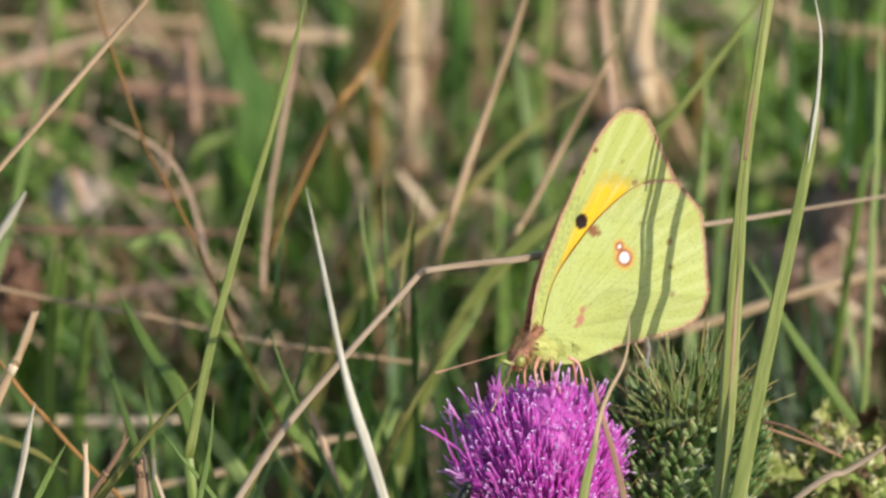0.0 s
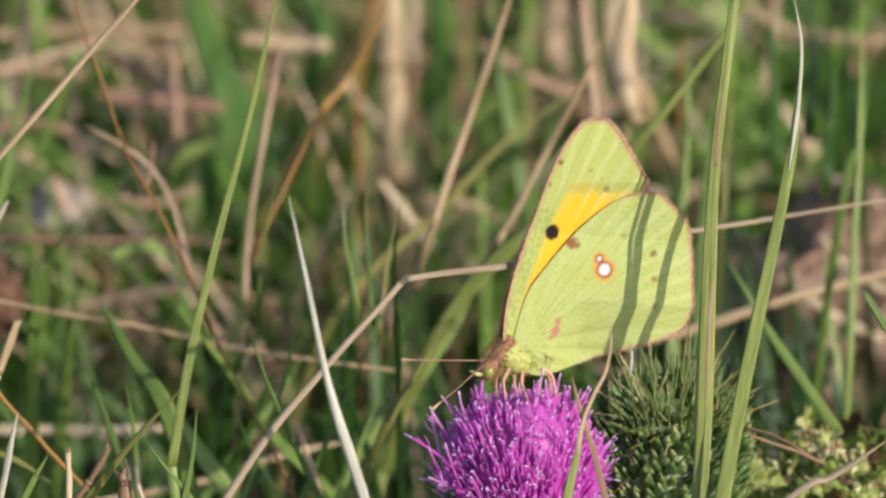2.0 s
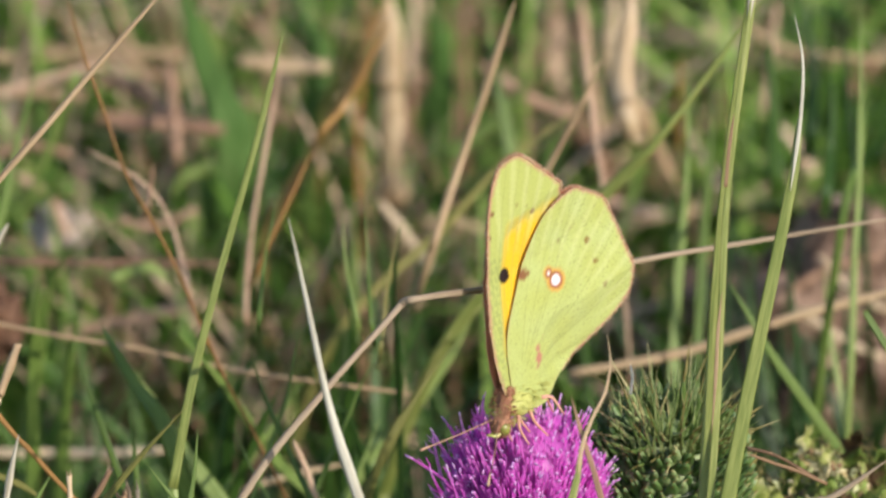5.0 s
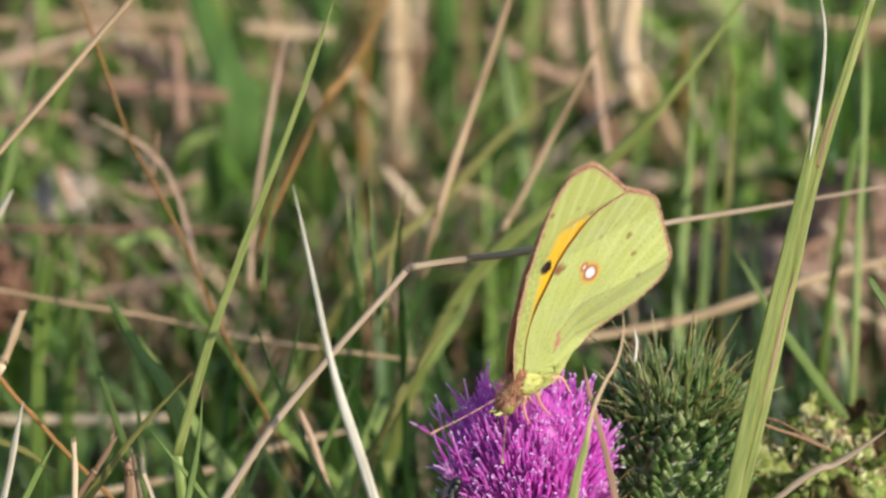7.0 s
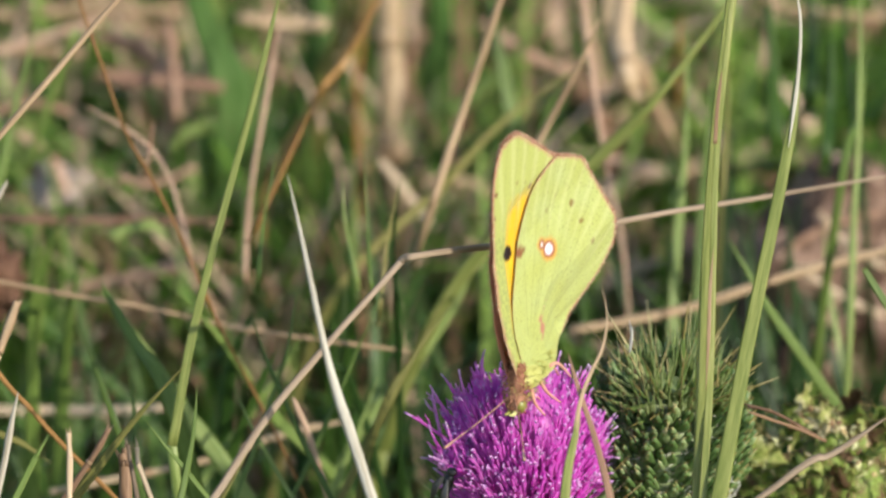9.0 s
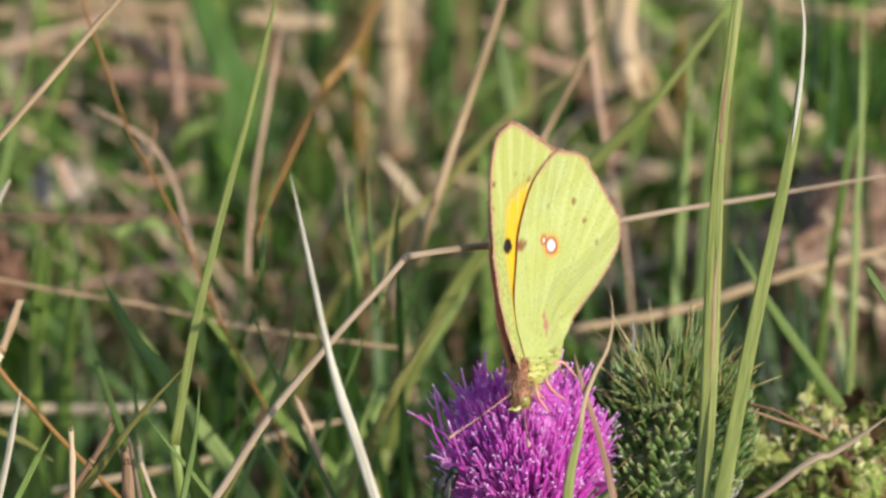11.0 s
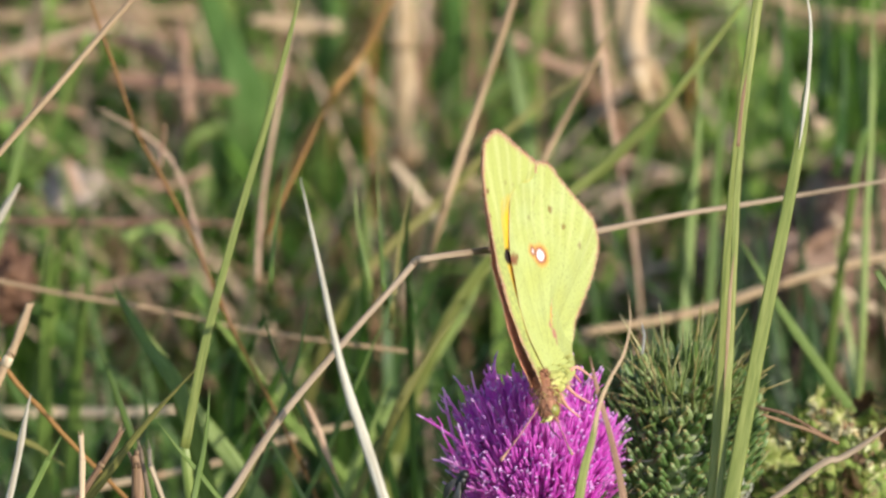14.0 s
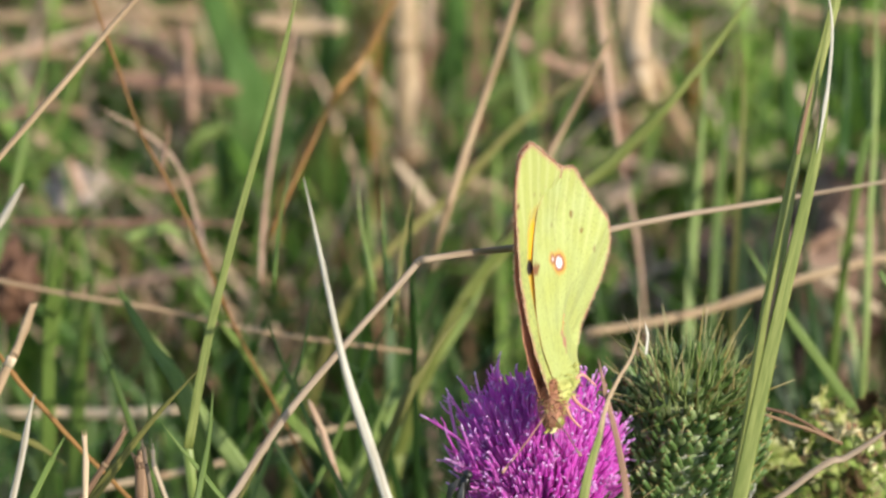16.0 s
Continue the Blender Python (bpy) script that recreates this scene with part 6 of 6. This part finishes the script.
# ---- what moves ----
def motions():
    walk(butterfly, [
        (0, pose(0.01274, -0.00860, 0.11529, -26.74, 18.09, 24.00)),
        (0.5, pose(0.01290, -0.00838, 0.11550, -29.23, 21.12, 22.59)),
        (1, pose(0.01245, -0.00870, 0.11464, -16.58, 19.41, 15.15)),
        (1.5, pose(0.01256, -0.00855, 0.11523, -24.74, 19.75, 18.11)),
        (2, pose(0.01168, -0.00873, 0.11488, -22.41, 14.30, 16.50)),
        (2.5, pose(0.01202, -0.00870, 0.11495, -22.77, 14.63, 11.98)),
        (3, pose(0.01145, -0.00880, 0.11490, -21.10, 14.14, 17.85)),
        (5.5, pose(0.01066, -0.01568, 0.11647, -14.04, -7.58, 46.05)),
        (6, pose(0.01078, -0.01571, 0.11633, -11.87, -7.73, 41.89)),
        (6.5, pose(0.01125, -0.01594, 0.11632, -8.04, -2.86, 43.64)),
        (7, pose(0.01177, -0.01674, 0.11519, 3.66, -7.38, 37.15)),
        (7.5, pose(0.01180, -0.01609, 0.11603, -3.89, -3.65, 44.37)),
        (8, pose(0.01168, -0.01679, 0.11532, -9.92, -11.10, 51.41)),
        (10.5, pose(0.01147, -0.01672, 0.11534, -18.70, -11.05, 54.84)),
        (11, pose(0.01162, -0.01657, 0.11553, -18.74, -8.58, 53.67)),
        (11.5, pose(0.01156, -0.01630, 0.11571, -24.35, -6.10, 57.16)),
        (12, pose(0.01139, -0.01623, 0.11598, -31.58, -2.70, 66.10)),
        (12.5, pose(0.01153, -0.01613, 0.11613, -35.68, -0.11, 71.30)),
        (12.8, pose(0.01168, -0.01618, 0.11602, -33.15, -0.39, 69.53)),
        (12.9, pose(0.01205, -0.01631, 0.11573, -26.82, -1.09, 65.11)),
        (13, pose(0.01277, -0.01657, 0.11518, -14.59, -2.44, 56.55)),
        (13.1, pose(0.01257, -0.01665, 0.11513, -18.90, -4.30, 60.00)),
        (13.2, pose(0.01234, -0.01674, 0.11508, -23.79, -6.40, 63.90)),
        (13.3, pose(0.01213, -0.01682, 0.11503, -28.39, -8.38, 67.58)),
        (13.5, pose(0.01210, -0.01683, 0.11502, -28.97, -8.63, 68.04)),
        (14, pose(0.01212, -0.01683, 0.11493, -28.93, -9.03, 66.83)),
        (14.5, pose(0.01191, -0.01659, 0.11518, -33.74, -7.02, 69.02)),
        (15, pose(0.01216, -0.01667, 0.11520, -30.86, -8.43, 68.06)),
        (15.1, pose(0.01221, -0.01666, 0.11520, -30.27, -7.91, 67.77)),
        (15.2, pose(0.01260, -0.01662, 0.11521, -25.59, -3.78, 65.47)),
        (15.3, pose(0.01324, -0.01654, 0.11522, -17.97, 2.94, 61.72)),
        (15.4, pose(0.01314, -0.01655, 0.11522, -19.14, 1.91, 62.30)),
        (15.5, pose(0.01265, -0.01661, 0.11521, -25.00, -3.26, 65.18)),
        (16, pose(0.01277, -0.01733, 0.11403, -18.24, -13.80, 66.41)),
    ])
    walk(left_fore_wing, [
        (0, pose(-0.000016, 0.000000, 0.000007, 0, 0.46, 0)),
        (0.5, pose(-0.000023, 0.000000, 0.000010, 0, 0.67, 0)),
        (1, pose(0.000134, 0.000000, -0.000049, 0, -3.80, 0)),
        (1.5, pose(0.000099, 0.000000, -0.000037, 0, -2.80, 0)),
        (2, pose(0.000176, 0.000000, -0.000062, 0, -4.96, 0)),
        (2.5, pose(0.000052, 0.000000, -0.000020, 0, -1.48, 0)),
        (3, pose(0.000140, 0.000000, -0.000050, 0, -3.94, 0)),
        (5.5, pose(0.000176, 0.000000, -0.000062, 0, -4.95, 0)),
        (6, pose(0.000132, 0.000000, -0.000048, 0, -3.74, 0)),
        (6.5, pose(-0.000031, 0.000000, 0.000013, 0, 0.89, 0)),
        (7, pose(-0.000011, 0.000000, 0.000005, 0, 0.33, 0)),
        (7.5, pose(-0.000048, 0.000000, 0.000020, 0, 1.37, 0)),
        (8, pose(-0.000039, 0.000000, 0.000016, 0, 1.11, 0)),
        (10.5, pose(0.000025, 0.000000, -0.000010, 0, -0.71, 0)),
        (11, pose(0.000021, 0.000000, -0.000008, 0, -0.61, 0)),
        (11.5, pose(0.000015, 0.000000, -0.000006, 0, -0.44, 0)),
        (12, pose(-0.000022, 0.000000, 0.000009, 0, 0.62, 0)),
        (12.5, pose(-0.000124, 0.000000, 0.000054, 0, 3.59, 0)),
        (13, pose(-0.000233, 0.000000, 0.000110, 0, 6.84, 0)),
        (13.5, pose(-0.000259, 0.000000, 0.000125, 0, 7.65, 0)),
        (14, pose(-0.000251, 0.000000, 0.000120, 0, 7.41, 0)),
        (14.5, pose(-0.000246, 0.000000, 0.000117, 0, 7.24, 0)),
        (15, pose(-0.000248, 0.000000, 0.000118, 0, 7.30, 0)),
        (15.5, pose(-0.000251, 0.000000, 0.000120, 0, 7.39, 0)),
        (16, pose(-0.000214, 0.000000, 0.000099, 0, 6.27, 0)),
    ])
    walk(right_fore_wing, [
        (0, pose(-0.000047, 0.000000, 0.000020, 0, 1.36, 0)),
        (0.5, pose(-0.000055, 0.000000, 0.000023, 0, 1.57, 0)),
        (1, pose(0.000102, 0.000000, -0.000038, 0, -2.90, 0)),
        (1.5, pose(0.000067, 0.000000, -0.000025, 0, -1.90, 0)),
        (2, pose(0.000144, 0.000000, -0.000052, 0, -4.06, 0)),
        (2.5, pose(0.000020, 0.000000, -0.000008, 0, -0.58, 0)),
        (3, pose(0.000107, 0.000000, -0.000040, 0, -3.04, 0)),
        (5.5, pose(0.000143, 0.000000, -0.000052, 0, -4.05, 0)),
        (6, pose(0.000100, 0.000000, -0.000037, 0, -2.84, 0)),
        (6.5, pose(-0.000062, 0.000000, 0.000026, 0, 1.79, 0)),
        (7, pose(-0.000043, 0.000000, 0.000018, 0, 1.23, 0)),
        (7.5, pose(-0.000079, 0.000000, 0.000033, 0, 2.27, 0)),
        (8, pose(-0.000070, 0.000000, 0.000029, 0, 2.01, 0)),
        (10.5, pose(-0.000007, 0.000000, 0.000003, 0, 0.19, 0)),
        (11, pose(-0.000010, 0.000000, 0.000004, 0, 0.29, 0)),
        (11.5, pose(-0.000016, 0.000000, 0.000007, 0, 0.46, 0)),
        (12, pose(-0.000053, 0.000000, 0.000022, 0, 1.52, 0)),
        (12.5, pose(-0.000154, 0.000000, 0.000069, 0, 4.49, 0)),
        (13, pose(-0.000262, 0.000000, 0.000126, 0, 7.74, 0)),
        (13.5, pose(-0.000289, 0.000000, 0.000141, 0, 8.55, 0)),
        (14, pose(-0.000281, 0.000000, 0.000137, 0, 8.31, 0)),
        (14.5, pose(-0.000275, 0.000000, 0.000134, 0, 8.14, 0)),
        (15, pose(-0.000277, 0.000000, 0.000135, 0, 8.20, 0)),
        (15.5, pose(-0.000280, 0.000000, 0.000137, 0, 8.29, 0)),
        (16, pose(-0.000243, 0.000000, 0.000116, 0, 7.17, 0)),
    ])
    far_aims = ((0, (-0.872, 0.346, -0.345)), (1.5, (-0.905, 0.418, -0.081)), (3, (-0.975, 0.023, -0.220)), (5.5, (-0.943, 0.330, 0.038)), (6, (-0.958, 0.280, 0.055)), (7, (-0.990, 0.103, -0.098)), (8, (-0.919, 0.376, -0.118)), (10.5, (-0.936, 0.339, -0.092)), (11.5, (-0.954, 0.298, 0.035)), (12, (-0.864, 0.496, 0.091)), (13, (-0.996, 0.038, -0.077)), (14.5, (-0.982, 0.183, -0.037)), (15.5, (-0.976, 0.106, -0.193)), (16, (-0.984, 0.174, -0.022)))
    near_aims = ((0, (-0.521, -0.386, -0.761)), (1.5, (-0.740, -0.237, -0.630)), (5.5, (-0.766, -0.537, -0.353)), (6, (-0.742, -0.616, -0.265)), (7, (-0.641, -0.746, -0.182)), (8, (-0.746, -0.631, -0.215)), (10.5, (-0.742, -0.594, -0.310)), (11.5, (-0.755, -0.635, -0.162)), (12, (-0.865, -0.457, -0.210)), (15.5, (-0.657, -0.666, -0.354)), (16, (-0.713, -0.701, -0.030)))
    for antenna, base, aims in ((antennae[0], (-0.0053, 0.0004, -0.0036), far_aims), (antennae[1], (-0.0053, -0.0004, -0.0036), near_aims)):
        walk(antenna, [(t, Matrix.Translation(base) @ turn_to(aim)) for t, aim in aims])
    walk(tall_blade, [(t, hinge(TALL_PIVOT, a)) for t, a in ((0, -0.00), (0.5, 0.10), (1, 0.02), (1.5, 1.62), (2, 1.39), (2.5, 0.86), (3, -0.43), (5.3, 0.50), (5.4, 1.50), (5.5, 1.31), (5.6, 1.20), (5.7, -0.20), (5.8, -0.70), (5.9, -1.20), (6, -3.12), (6.1, -0.40), (6.2, -9.40), (6.3, -11.00), (6.4, -6.10), (6.5, -6.08), (6.6, -4.90), (6.7, -4.90), (6.8, -4.20), (6.9, -7.20), (7, -9.67), (7.1, -4.00), (7.2, -10.70), (7.3, -3.60), (7.4, -0.50), (7.5, -3.83), (7.6, -1.30), (7.7, -2.50), (7.8, -1.70), (7.9, 0.80), (8, 0.50), (8.1, 1.30), (8.2, 1.50), (10.3, 0.90), (10.4, 0.80), (10.5, 0.38), (11, 0.95), (11.5, 0.98), (12, 2.54), (12.4, 5.60), (12.5, -0.60), (12.6, 3.00), (12.7, 0.80), (12.8, 0.40), (12.9, -0.50), (13, -8.50), (13.1, -5.00), (13.2, -2.70), (13.3, -4.20), (13.4, -1.20), (13.5, -0.36), (13.6, -4.80), (13.7, 2.10), (13.8, -4.00), (13.9, 1.20), (14, 0.12), (14.5, 1.27), (14.7, 0.25), (14.8, 0.55), (14.9, 0.90), (15, -0.12), (15.1, -1.90), (15.2, -2.00), (15.3, -10.40), (15.4, -8.00), (15.5, -6.45), (15.6, -1.40), (15.7, -4.90), (15.8, 0.30), (15.9, -2.30), (16, -6.17))])
    walk(curled_blade, [(t, hinge(CURLED_PIVOT, a)) for t, a in ((0, -0.00), (0.5, -0.12), (1, -0.09), (1.5, 0.43), (2, 0.12), (2.5, 0.06), (3, 0.06), (5.5, -0.21), (6, -0.55), (6.5, -0.64), (7, -1.68), (7.5, -0.55), (8, 0.21), (10.5, -0.12), (11, -0.00), (11.5, -0.09), (12, 0.49), (12.5, 0.24), (13, -1.04), (13.5, 0.06), (14, 0.30), (14.5, 0.12), (15, -0.12), (15.5, -1.34), (16, -1.34))])
    walk(wisp_blade, [(t, hinge(WISP_PIVOT, a)) for t, a in ((0, -0.00), (0.5, -0.17), (1, -0.00), (1.5, 0.51), (2, 0.17), (2.5, 0.17), (3, -0.67), (5.5, 0.67), (6, -0.34), (6.5, -0.84), (7, -1.85), (7.5, -0.84), (8, 1.35), (10.5, 0.67), (11, 0.34), (11.5, 0.51), (12, 0.84), (12.5, 0.17), (13, -1.35), (13.5, -0.34), (14, -1.69), (14.5, 0.34), (15, -0.34), (15.5, -2.70), (16, -3.37))])
    walk(slender_blade, [(t, hinge(SLENDER_PIVOT, a)) for t, a in ((0, -0.00), (0.5, -0.34), (1, -0.20), (1.5, 0.34), (2, 1.62), (2.5, 1.35), (3, -0.67), (5.5, 0.47), (6, -0.94), (6.5, -1.53), (7, -5.04), (7.5, -1.07), (8, 0.40), (10.5, 1.01), (11, 1.22), (11.5, 1.90), (12, 6.26), (12.5, 6.12), (13, 0.94), (13.5, -0.34), (14, -0.34), (14.5, 1.22), (15, 0.61), (15.5, 0.74), (16, 0.47))])



motions()
